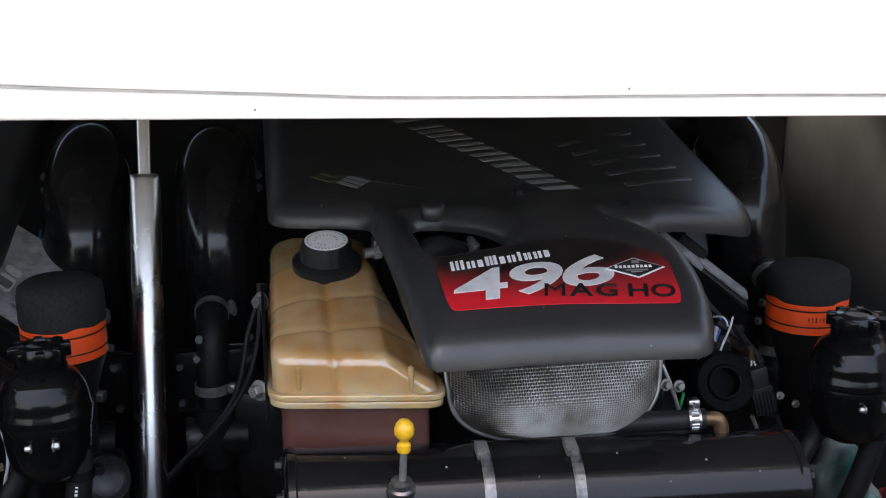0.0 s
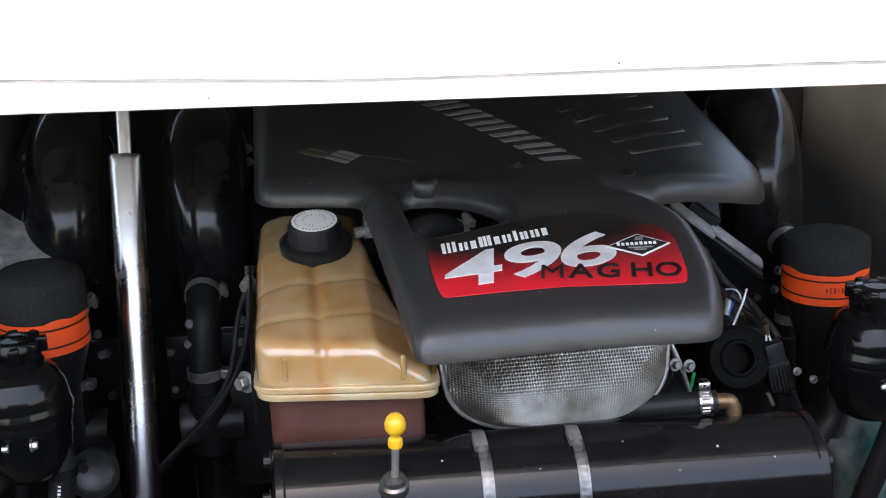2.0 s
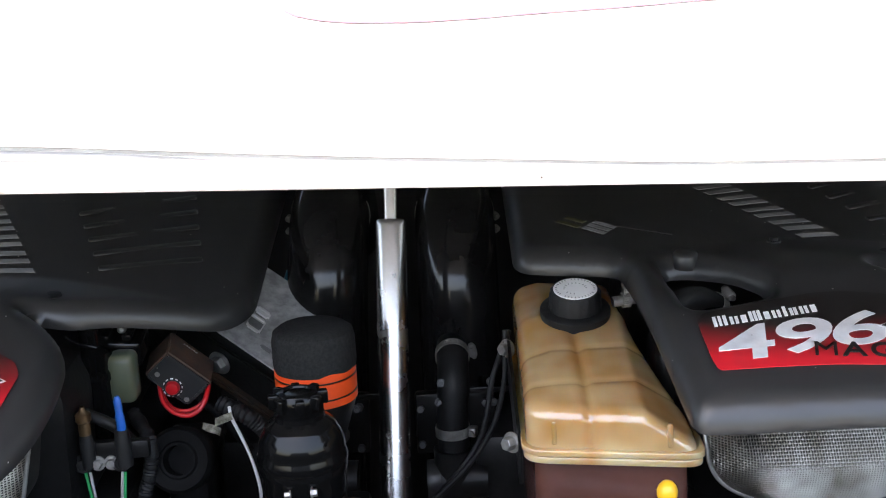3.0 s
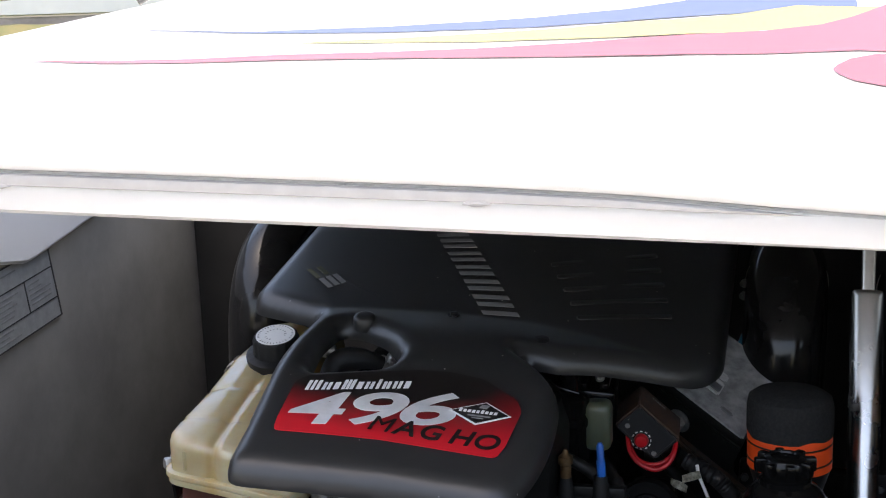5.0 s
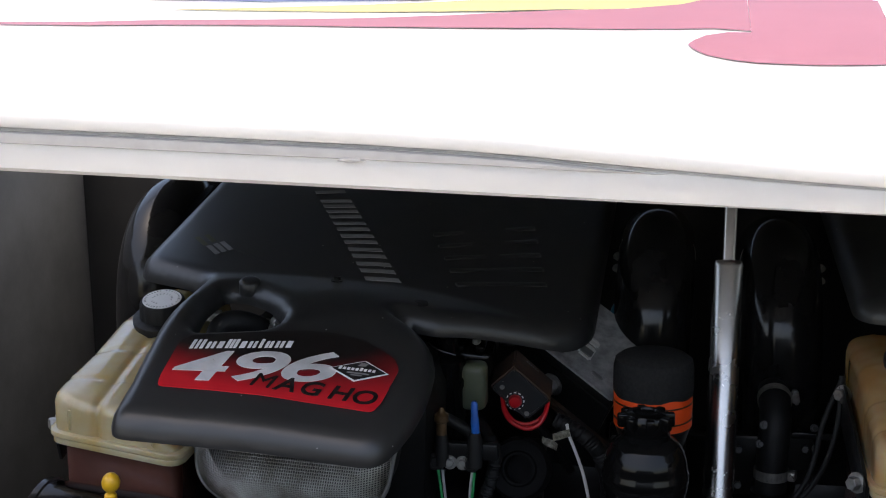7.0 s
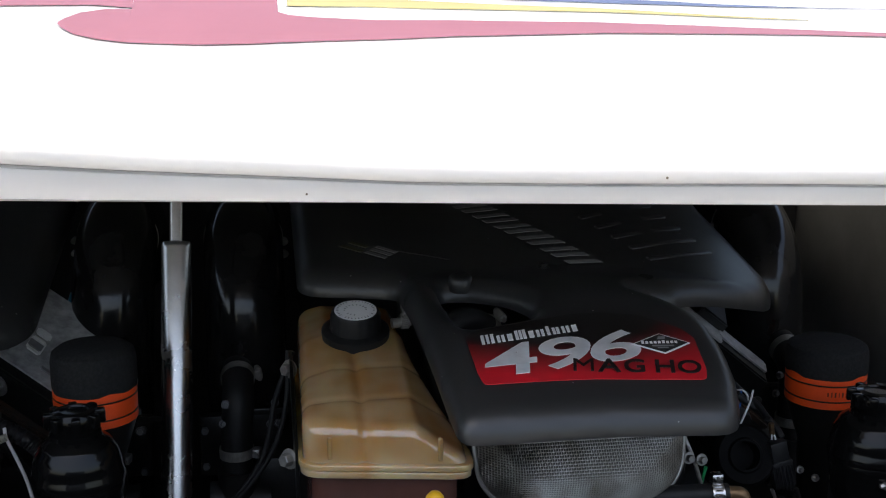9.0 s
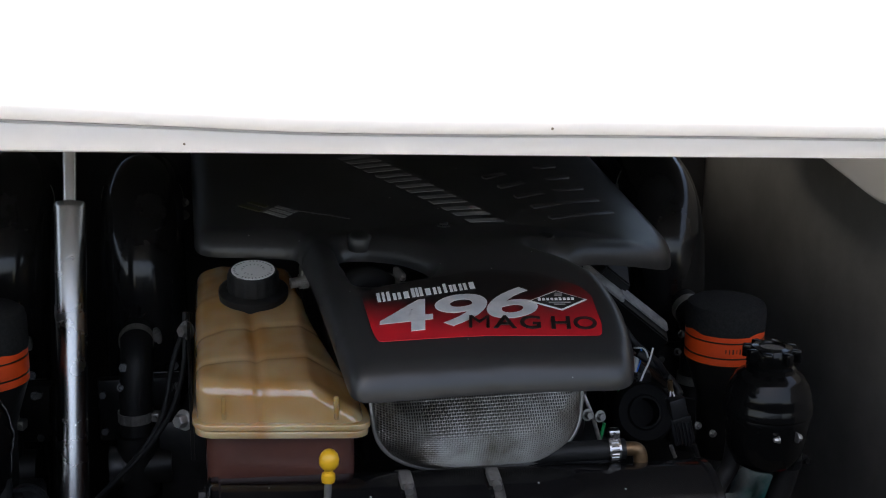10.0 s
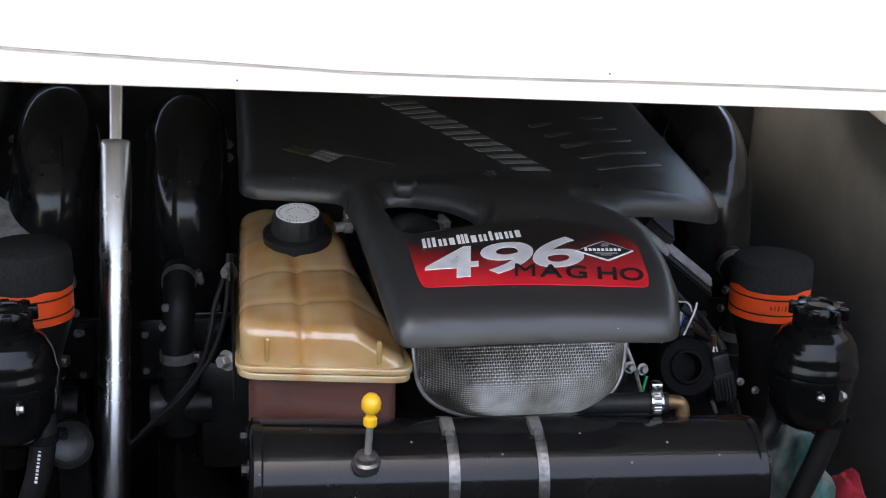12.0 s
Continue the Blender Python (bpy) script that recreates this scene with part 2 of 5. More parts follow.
def lathe(profile, center, m=None, segs=48, wobble=None):
    """Turns (radius, height) pairs about z. wobble(angle, radius, height) may change a radius."""
    bm = bmesh.new()
    rings = []
    for r, z in profile:
        if r <= 1e-6:
            rings.append([bm.verts.new((0, 0, z))])
            continue
        ring = []
        for k in range(segs):
            a = 2 * math.pi * k / segs
            rr = wobble(a, r, z) if wobble else r
            ring.append(bm.verts.new((rr * math.cos(a), rr * math.sin(a), z)))
        rings.append(ring)
    for a, b in zip(rings, rings[1:]):
        if len(a) == 1 and len(b) == 1:
            continue
        for k in range(segs):
            j = (k + 1) % segs
            if len(a) == 1:
                bm.faces.new((a[0], b[j], b[k]))
            elif len(b) == 1:
                bm.faces.new((a[k], a[j], b[0]))
            else:
                bm.faces.new((a[k], a[j], b[j], b[k]))
    bm.transform(Matrix.Translation(center) @ (m or Matrix()))
    return bm


def smooth_path(points, steps=8):
    pts = [Vector(p) for p in points]
    if len(pts) < 3:
        return pts
    ext = [2 * pts[0] - pts[1]] + pts + [2 * pts[-1] - pts[-2]]
    out = []
    for i in range(1, len(ext) - 2):
        p0, p1, p2, p3 = ext[i - 1:i + 3]
        for k in range(steps):
            u = k / steps
            out.append(0.5 * ((2 * p1) + (p2 - p0) * u + (2 * p0 - 5 * p1 + 4 * p2 - p3) * u * u + (3 * p1 - p0 - 3 * p2 + p3) * u ** 3))
    return out + [pts[-1]]


def tube(points, radius, segs=16, steps=8, ripple=None):
    """A round tube along a smooth path. ripple(length) may change the radius along it."""
    pts = smooth_path(points, steps)
    bm = bmesh.new()
    rings, side, run = [], None, 0.0
    for i, p in enumerate(pts):
        d = (pts[min(i + 1, len(pts) - 1)] - pts[max(i - 1, 0)]).normalized()
        if i:
            run += (p - pts[i - 1]).length
        if side is None:
            side = d.orthogonal().normalized()
        side = (side - d * side.dot(d)).normalized()
        up = d.cross(side)
        r = ripple(run) if ripple else radius
        rings.append([bm.verts.new(p + r * (math.cos(a) * side + math.sin(a) * up)) for a in (2 * math.pi * k / segs for k in range(segs))])
    for a, b in zip(rings, rings[1:]):
        for k in range(segs):
            bm.faces.new((a[k], a[(k + 1) % segs], b[(k + 1) % segs], b[k]))
    bm.faces.new(rings[0][::-1])
    bm.faces.new(rings[-1])
    return bm


def aim(d):
    """Turns z towards d."""
    return Vector(d).to_track_quat("Z", "Y").to_matrix().to_4x4()


def bolt(p, d, r=0.007, h=0.006, mat=None, washer=True):
    """A hexagon head on its washer, facing d."""
    head = lathe([(0, 0), (r, 0), (r, h * 0.85), (r * 0.85, h), (0, h)], (0, 0, 0.0015), segs=6)
    bms = [head]
    if washer:
        bms.append(lathe([(0, 0), (r * 1.5, 0), (r * 1.5, 0.0016), (0, 0.0016)], (0, 0, 0), segs=20))
    bm = join(*bms)
    bm.transform(Matrix.Translation(p) @ aim(d))
    return bm


def hose_clamp(p, d, r, width=0.012, screw=(0, 1, 0)):
    """A worm drive band round a hose at p, whose axis is d, with its screw housing towards screw."""
    slots = lambda a, q, z: q - 0.0008 if abs(z) < width * 0.31 and q > r + 0.001 and math.cos(20 * a) > 0.2 else q
    band = lathe([(r, -width / 2), (r + 0.0012, -width / 2), (r + 0.0012, -width * 0.32), (r + 0.0012, -width * 0.30), (r + 0.0012, width * 0.30), (r + 0.0012, width * 0.32), (r + 0.0012, width / 2), (r, width / 2), (r, -width / 2)], (0, 0, 0), None, 80, slots)
    M = Matrix.Translation(p) @ aim(d)
    s = (M.to_3x3().inverted() @ Vector(screw))
    s.z = 0
    s.normalize()
    t = Vector((-s.y, s.x, 0))
    c = s * (r + 0.006)
    house = box((0, 0, 0), (0.010, 0.014, width * 0.95), 0.002, Matrix.Translation(c) @ pose(0, 0, 0, 0, 0, math.degrees(math.atan2(s.y, s.x))))
    scr = lathe([(0, 0), (0.0035, 0), (0.0035, 0.016), (0.0028, 0.022), (0, 0.022)], c - t * 0.011, aim(t), segs=10)
    bm = join(band, house, scr)
    bm.transform(M)
    return bm


def seg_dist(px, py, poly):
    """Signed distance of the points to a closed polygon, inside positive."""
    d = np.full(px.shape, 1e9)
    inside = np.zeros(px.shape, bool)
    n = len(poly)
    for i in range(n):
        (ax, ay), (bx, by) = poly[i], poly[(i + 1) % n]
        ex, ey = bx - ax, by - ay
        t = np.clip(((px - ax) * ex + (py - ay) * ey) / (ex * ex + ey * ey), 0, 1)
        d = np.minimum(d, np.hypot(px - ax - t * ex, py - ay - t * ey))
        cross = (ay > py) != (by > py)
        with np.errstate(divide="ignore", invalid="ignore"):
            xi = ax + (py - ay) / (by - ay + 1e-12) * ex
        inside ^= cross & (px < xi)
    return np.where(inside, d, -d)


def shell(distance, height, bounds, step, radius, skirt, floor=None):
    """A moulded shell: the region where distance(x, y) > 0, its top at height(x, y), rolled over at the rim and hanging skirt deep."""
    x0, y0, x1, y1 = bounds
    xs, ys = np.arange(x0, x1 + step, step), np.arange(y0, y1 + step, step)
    X, Y = np.meshgrid(xs, ys, indexing="ij")
    d = distance(X, Y)
    cell = np.maximum.reduce([d[:-1, :-1], d[1:, :-1], d[:-1, 1:], d[1:, 1:]]) > step * 0.15
    use = np.zeros(d.shape, bool)
    for i, j in ((0, 0), (1, 0), (0, 1), (1, 1)):
        use[i:i + cell.shape[0], j:j + cell.shape[1]] |= cell
    full = np.zeros(d.shape, int)
    for i, j in ((0, 0), (1, 0), (0, 1), (1, 1)):
        full[i:i + cell.shape[0], j:j + cell.shape[1]] += cell
    rim_vert = use & (full < 4)
    e = step * 0.25
    for _ in range(4):
        gx = (distance(X + e, Y) - distance(X - e, Y)) / (2 * e)
        gy = (distance(X, Y + e) - distance(X, Y - e)) / (2 * e)
        g = np.maximum(gx * gx + gy * gy, 1e-6)
        out = rim_vert | (use & (distance(X, Y) < 0))
        dd = distance(X, Y)
        X = np.where(out, X - dd * gx / g, X)
        Y = np.where(out, Y - dd * gy / g, Y)
    d = np.maximum(distance(X, Y), 0)
    q = np.clip(d / radius, 0, 1)
    Z = height(X, Y) - radius * (1 - np.sqrt(np.maximum(1 - (1 - q) ** 2, 0)))
    bm = bmesh.new()
    ids = {}
    for i, j in zip(*np.nonzero(use)):
        ids[i, j] = bm.verts.new((X[i, j], Y[i, j], Z[i, j]))
    for i, j in zip(*np.nonzero(cell)):
        bm.faces.new((ids[i, j], ids[i + 1, j], ids[i + 1, j + 1], ids[i, j + 1]))
    rim = [e_ for e_ in bm.edges if len(e_.link_faces) == 1]
    made = bmesh.ops.extrude_edge_only(bm, edges=rim)
    for v in (g_ for g_ in made["geom"] if isinstance(g_, bmesh.types.BMVert)):
        v.co.z = v.co.z - skirt if floor is None else floor
    return bm


def rounded(poly, r, steps=6):
    """Rounds the corners of a polygon. r may be a list."""
    out = []
    n = len(poly)
    for i in range(n):
        a, b, c = (Vector(poly[(i + k) % n]) for k in (-1, 0, 1))
        rr = r[i] if isinstance(r, (list, tuple)) else r
        u, v = (a - b), (c - b)
        k = min(rr, u.length * 0.49, v.length * 0.49)
        p, q = b + u.normalized() * k, b + v.normalized() * k
        for s in range(steps + 1):
            t = s / steps
            out.append(tuple((1 - t) ** 2 * p + 2 * t * (1 - t) * b + t * t * q))
    return out


def plate(poly, thick, m=None, bevel=0.0):
    """A flat plate of that outline in x, y, from z 0 to thick."""
    bm = bmesh.new()
    f = bm.faces.new([bm.verts.new((p[0], p[1], 0)) for p in poly])
    made = bmesh.ops.extrude_face_region(bm, geom=[f])
    top = [g for g in made["geom"] if isinstance(g, bmesh.types.BMVert)]
    for v in top:
        v.co.z += thick
    if bevel:
        edges = [e for e in bm.edges if all(v in top for v in e.verts)]
        bmesh.ops.bevel(bm, geom=edges, offset=bevel, segments=2, affect="EDGES", profile=0.5)
    if m:
        bm.transform(m)
    return bm


def diced(bm, step):
    """Cuts a flat bmesh along a grid, so that it can follow a curved surface."""
    lo = [min(v.co[k] for v in bm.verts) for k in (0, 1)]
    hi = [max(v.co[k] for v in bm.verts) for k in (0, 1)]
    for k, n in ((0, (1, 0, 0)), (1, (0, 1, 0))):
        c = lo[k] + step
        while c < hi[k]:
            p = [0, 0, 0]
            p[k] = c
            bmesh.ops.bisect_plane(bm, geom=bm.verts[:] + bm.edges[:] + bm.faces[:], plane_co=p, plane_no=n)
            c += step
    return bm


def bend_onto(bm, height, lift):
    """Lays a flat bmesh (x, y, small z) on the surface z = height(x, y)."""
    for v in bm.verts:
        v.co.z += float(height(np.array(v.co.x), np.array(v.co.y))) + lift
    return bm


def text_mesh(body, size, shear=0.0, width=1.0, thick=0.0006, bold=0.0):
    """Raised letters from Blender's own font, with their lower left at the origin."""
    c = bpy.data.curves.new("letters", "FONT")
    c.body, c.size, c.shear, c.extrude, c.offset = body, size, shear, thick / 2, bold
    c.resolution_u = 6
    ob = bpy.data.objects.new("letters", c)
    scene.collection.objects.link(ob)
    bpy.context.view_layer.update()
    me = bpy.data.meshes.new_from_object(ob.evaluated_get(bpy.context.evaluated_depsgraph_get()))
    bpy.data.objects.remove(ob)
    bm = bmesh.new()
    bm.from_mesh(me)
    bpy.data.meshes.remove(me)
    bm.transform(Matrix.Diagonal((width, 1, 1, 1)))
    return bm


def bars(widths, height, gap, shear, thick=0.0006, rise=None):
    """A row of slanted plain bars that stands for lettering."""
    bms, x = [], 0.0
    for k, w in enumerate(widths):
        h = height * (rise[k] if rise else 1)
        bms.append(plate([(x, 0), (x + w, 0), (x + w + shear * h, h), (x + shear * h, h)], thick))
        x += w + gap
    return join(*bms)


# ---- setting: ground, bay, deck ----
def structure(name, bm, mat, label, smooth=40):
    return single(name, bm, mat, label, "structure", kind="structure", smooth=smooth)


LEFT, RIGHT, BACK, FRONT = -1.43, 0.99, 2.20, 0.79
structure("ground", box((0, 0, -1.06), (400, 400, 0.1), 0), GRASS, "dry grass and bare soil under the boat")
structure("bilge_floor", box(((LEFT + RIGHT) / 2, 1.45, 0.02), (RIGHT - LEFT + 0.2, 1.7, 0.06), 0), BILGE, "near-black bilge floor under the engines")
# each wall's second, upper box is an unseen extension added to block sky light
structure("wall_port", join(box((LEFT - 0.02, 1.44, 0.515), (0.04, 1.64, 1.03), 0.004), box((LEFT - 0.02, 1.89, 1.07), (0.04, 0.74, 0.12), 0.004)), WALL_GREY, "dark grey painted side wall of the engine bay")
structure("wall_starboard", join(box((RIGHT + 0.02, 1.44, 0.495), (0.04, 1.64, 0.98), 0.004), box((RIGHT + 0.02, 1.76, 1.01), (0.04, 1.0, 0.11), 0.004)), WALL_GREY, "dark grey painted side wall of the engine bay")
structure("wall_aft", box(((LEFT + RIGHT) / 2, BACK + 0.02, 0.55), (RIGHT - LEFT, 0.04, 1.2), 0.004), BILGE, "near-black transom wall behind the engines")
structure("wall_forward", box(((LEFT + RIGHT) / 2, FRONT - 0.03, 0.37), (RIGHT - LEFT + 0.1, 0.04, 0.77), 0.004), BILGE, "near-black unseen bulkhead in front of the engines")
structure("deck", box(((LEFT + RIGHT) / 2, -0.70, 0.57), (RIGHT - LEFT + 0.5, 2.86, 0.05), 0.01), DECK, "white non-slip cockpit deck before the engine bay")
# unseen dark wall added behind the eye; it shapes light and reflections
structure("unseen_wall", box(((LEFT + RIGHT) / 2, -2.15, 0.94), (RIGHT - LEFT + 0.5, 0.06, 0.72), 0.02), UNSEEN_DARK, "dark unseen wall added across the cockpit's far end")


# hull that carries the deck and the bay, its keel on the ground
def hull_section(y, share):
    half = [(1.50, 0.53), (1.44, 0.05), (1.16, -0.42), (0.62, -0.75), (0.0, -1.01)]
    right = [((LEFT + RIGHT) / 2 + w * share, y, z) for w, z in half]
    left = [((LEFT + RIGHT) / 2 - w * share, y, z) for w, z in half[-2::-1]]
    return right + left


bm = bmesh.new()
rings = [[bm.verts.new(p) for p in hull_section(y, q)] for y, q in ((2.34, 1.0), (0.7, 1.0), (-1.0, 1.0), (-2.24, 1.0))]
for r, q in zip(rings, rings[1:]):
    for i in range(len(r) - 1):
        bm.faces.new((r[i], r[i + 1], q[i + 1], q[i]))
bm.faces.new(rings[0])
bm.faces.new(rings[-1][::-1])
bmesh.ops.solidify(bm, geom=bm.faces[:], thickness=0.02)
structure("hull", bm, GELCOAT, "white gelcoat boat hull under the deck", 30)
for side, x in (("port", LEFT - 0.155), ("starboard", RIGHT + 0.155)):
    structure("side_deck_" + side, box((x, 1.50, 0.55), (0.23, 1.52, 0.03), 0.004), DECK, "white side deck beside the engine bay")


# grassy bank beyond the port side, with a low concrete footing and a white wall on it
AWAY, ACROSS, FOOT = Vector((-0.592, 0.806, 0)), Vector((0.806, 0.592, 0)), Vector((-0.35, -0.09, 0))
rnd = random.Random(11)
bm = bmesh.new()
grid = []
for k in range(41):
    run = 8.0 + 0.2 * k
    rise = float(np.interp(run, [8.0, 13.6, 16.0], [-1.03, 1.425, 1.45]))
    grid.append([bm.verts.new(FOOT + AWAY * run + ACROSS * (0.2 * (i - 30)) + Vector((0, 0, rise + rnd.uniform(-0.02, 0.02)))) for i in range(61)])
for a, b in zip(grid, grid[1:]):
    for i in range(60):
        bm.faces.new((a[i], a[i + 1], b[i + 1], b[i]))
structure("grass_bank", bm, GRASS, "dry grassy bank beside the boat", 60)
along_bank = pose(0, 0, 0, 0, 0, math.degrees(math.atan2(0.592, 0.806)))
structure("footing", box(FOOT + AWAY * 14.30 + Vector((0, 0, 1.235)), (12, 0.3, 0.57), 0.01, along_bank), CONCRETE, "weathered concrete footing under the white wall")
structure("wall_white", box(FOOT + AWAY * 14.41 + Vector((0, 0, 2.345)), (12, 0.6, 1.6), 0.01, along_bank), GELCOAT, "white wall on its footing above the bank")


# ---- engine hatch ----
def lip_z(x):
    return 1.0740 - 0.0355 * x


def seam_z(x):
    """Height of the seam over the lip's lower edge; the lip narrows to starboard."""
    return float(np.interp(x, [-1.3, -0.99, -0.67, -0.48, -0.40, -0.36, -0.25, -0.15, -0.04, 0.05, 0.10, 0.18, 0.27, 0.37, 0.53], [0.0360, 0.0372, 0.0365, 0.0355, 0.0340, 0.0325, 0.0270, 0.0225, 0.0192, 0.0160, 0.0157, 0.0158, 0.0165, 0.0170, 0.0164]))


# (y, share of the lip's height, metres above that)
HATCH_PROFILE = [(0.858, 0.0, 0.0), (0.8512, 0.10, 0.0), (0.8488, 0.35, 0.0), (0.8486, 0.80, 0.0), (0.8494, 0.94, 0.0), (0.852, 0.985, 0.0), (0.868, 0.995, 0.0)]
PANEL_TOP = [(0.892, 0.034), (0.936, 0.047), (1.05, 0.083), (1.2, 0.132), (1.36, 0.183)]
ROLLED_EDGE = smooth_path([Vector((y, z, 0)) for y, z in ((0.862, 0.0008), (0.850, 0.0012), (0.8435, 0.0038), (0.8410, 0.009), (0.8435, 0.0155), (0.855, 0.0225), (0.872, 0.028))], 5)
PANEL_PROFILE = [(p.x, 1.0, p.y) for p in ROLLED_EDGE] + [(y, 1.0, z) for y, z in PANEL_TOP]


def panel_height(y):
    return np.interp(y, [p[0] for p in PANEL_TOP], [p[1] for p in PANEL_TOP])


def hatch_left(y):
    return float(np.interp(y, [0.85, 0.95, 1.087, 1.19, 1.36], [-1.34, -1.27, -1.13, -1.0, -0.80]))


def sheet_along_x(profile, xa, xb, thick, n=60):
    """A moulding of that profile along x, hollow below; xa and xb give its ends for each y."""
    bm = bmesh.new()
    rows = []
    for y, share, dz in profile:
        a, b = xa(y), xb(y)
        xs = [a + (b - a) * k / n for k in range(n + 1)]
        rows.append([bm.verts.new((x, y, lip_z(x) + share * seam_z(x) + dz)) for x in xs])
    for r, s in zip(rows, rows[1:]):
        for k in range(n):
            bm.faces.new((r[k], r[k + 1], s[k + 1], s[k]))
    bmesh.ops.solidify(bm, geom=bm.faces[:], thickness=thick)
    return bm


MID = (LEFT + RIGHT) / 2
hatch = thing("engine_hatch", (MID, 1.3, 1.1), "white gelcoat engine hatch raised open over the bay", "hatch")
part("lip", sheet_along_x(HATCH_PROFILE, lambda y: -1.34, lambda y: 0.92, 0.003), GELCOAT, hatch)
part("panel", sheet_along_x(PANEL_PROFILE, hatch_left, lambda y: 0.88, 0.012, 140), GELCOAT, hatch)
# unseen sheet added below the panel; its outline sets how much sky enters
under = pose(0, 0, 0, 3.0, 1.9, 0)
outline = [(-1.18, 0.90), (0.85, 0.90), (0.865, 1.36), (0.928, 1.46), (0.942, 2.22), (-1.18, 2.22), (-1.08, 1.31)]
part("liner", plate([(x + 0.205, y - 1.765) for x, y in outline], 0.02, Matrix.Translation((-0.205, 1.765, 1.1375)) @ under, 0.004), LINER, hatch, "grey unseen hatch underside cut to shade the bay")
# recessed channel below the panel edge: its shade is put in as a grey strip
band = bmesh.new()
rows = []
for x in np.linspace(-1.32, -0.19, 48):
    w = float(np.interp(x, [-1.0, -0.6, -0.45, -0.36, -0.25, -0.19], [0.0118, 0.0108, 0.0096, 0.0074, 0.0032, 0.0005]))
    sink = float(np.interp(x, [-0.30, -0.20], [0.0002, 0.006]))
    rows.append([band.verts.new((x, y, lip_z(x) + seam_z(x) + dz)) for y, dz in ((0.8500 + sink, -0.0015), (0.8462 + sink, -0.003), (0.8455 + sink, -0.5 * w - 0.001), (0.8462 + sink, -w), (0.8485 + sink, -w - 0.0008))])
for r, q in zip(rows, rows[1:]):
    for k in range(4):
        band.faces.new((r[k], r[k + 1], q[k + 1], q[k]))
part("edge_band", band, LIGHT_RUBBER, hatch, "light grey strip for the shaded channel under the panel edge")
part("seam", tube([(x, 0.852, lip_z(x) + seam_z(x) - 0.0006) for x in np.linspace(-1.32, 0.91, 60)], 0.0016, 8), GELCOAT_GREY, hatch, "dark grey rubber seam")

# stripes on the hatch panel, as (x, near y, far y) along their length
STRIPES = (
    ("pink_stripe", PINK, [(-1.02, 1.047, 1.0475), (-0.915, 1.0417, 1.0492), (-0.824, 1.0447, 1.0547), (-0.737, 1.0522, 1.0667), (-0.632, 1.0577, 1.0747), (-0.54, 1.0622, 1.0870), (-0.463, 1.0677, 1.1022), (-0.386, 1.0775, 1.1248), (-0.336, 1.0875, 1.1413), (-0.286, 1.1000, 1.1598), (-0.235, 1.1160, 1.1878), (-0.206, 1.1250, 1.215), (-0.17, 1.1265, 1.26)]),
    ("pink_stripe", PINK, [(-0.2285, 1.0740, 1.0780), (-0.224, 1.0650, 1.0880), (-0.213, 1.0537, 1.1040), (-0.192, 1.0467, 1.1180), (-0.17, 1.0448, 1.1230), (-0.169, 1.0448, 1.27), (-0.114, 1.0512, 1.27), (-0.064, 1.0612, 1.25), (-0.040, 1.0675, 1.24), (-0.039, 1.0680, 1.1420), (-0.030, 1.070, 1.1360), (-0.008, 1.0755, 1.1340), (0.035, 1.0855, 1.1358), (0.123, 1.1027, 1.1430), (0.265, 1.1182, 1.1468), (0.40, 1.1245, 1.1433), (0.485, 1.1283, 1.1423), (0.70, 1.134, 1.138)]),
    ("yellow_stripe", STRIPE_YELLOW, [(-0.75, 1.0985, 1.0990), (-0.704, 1.0987, 1.1032), (-0.635, 1.1007, 1.1127), (-0.55, 1.1042, 1.1273), (-0.469, 1.1142, 1.1448), (-0.416, 1.1228, 1.1633), (-0.364, 1.1358, 1.1783), (-0.311, 1.1508, 1.2013), (-0.257, 1.1738, 1.2404), (-0.232, 1.1878, 1.2434), (-0.17, 1.23, 1.25)]),
    ("yellow_stripe", STRIPE_YELLOW, [(-0.030, 1.160, 1.21), (-0.005, 1.1633, 1.1978), (0.043, 1.1708, 1.1973), (0.167, 1.1748, 1.1913), (0.284, 1.1758, 1.1863), (0.401, 1.1708, 1.1758), (0.498, 1.1698, 1.1715)]),
    ("blue_stripe", STRIPE_BLUE, [(-0.97, 1.1440, 1.1446), (-0.896, 1.1353, 1.1373), (-0.795, 1.1273, 1.1323), (-0.652, 1.1288, 1.1463), (-0.557, 1.1383, 1.1628), (-0.502, 1.1458, 1.1753), (-0.42, 1.1663, 1.2028), (-0.366, 1.1833, 1.2329), (-0.327, 1.198, 1.2729), (-0.312, 1.2033, 1.2740), (-0.255, 1.2404, 1.2755), (-0.20, 1.2450, 1.2760)]),
    ("blue_stripe", STRIPE_BLUE, [(0.06, 1.2170, 1.2260), (0.115, 1.2118, 1.2230), (0.174, 1.2053, 1.2254), (0.292, 1.2018, 1.2164), (0.413, 1.2013, 1.2083), (0.514, 1.2060, 1.2078), (0.65, 1.2120, 1.2125)]),
)


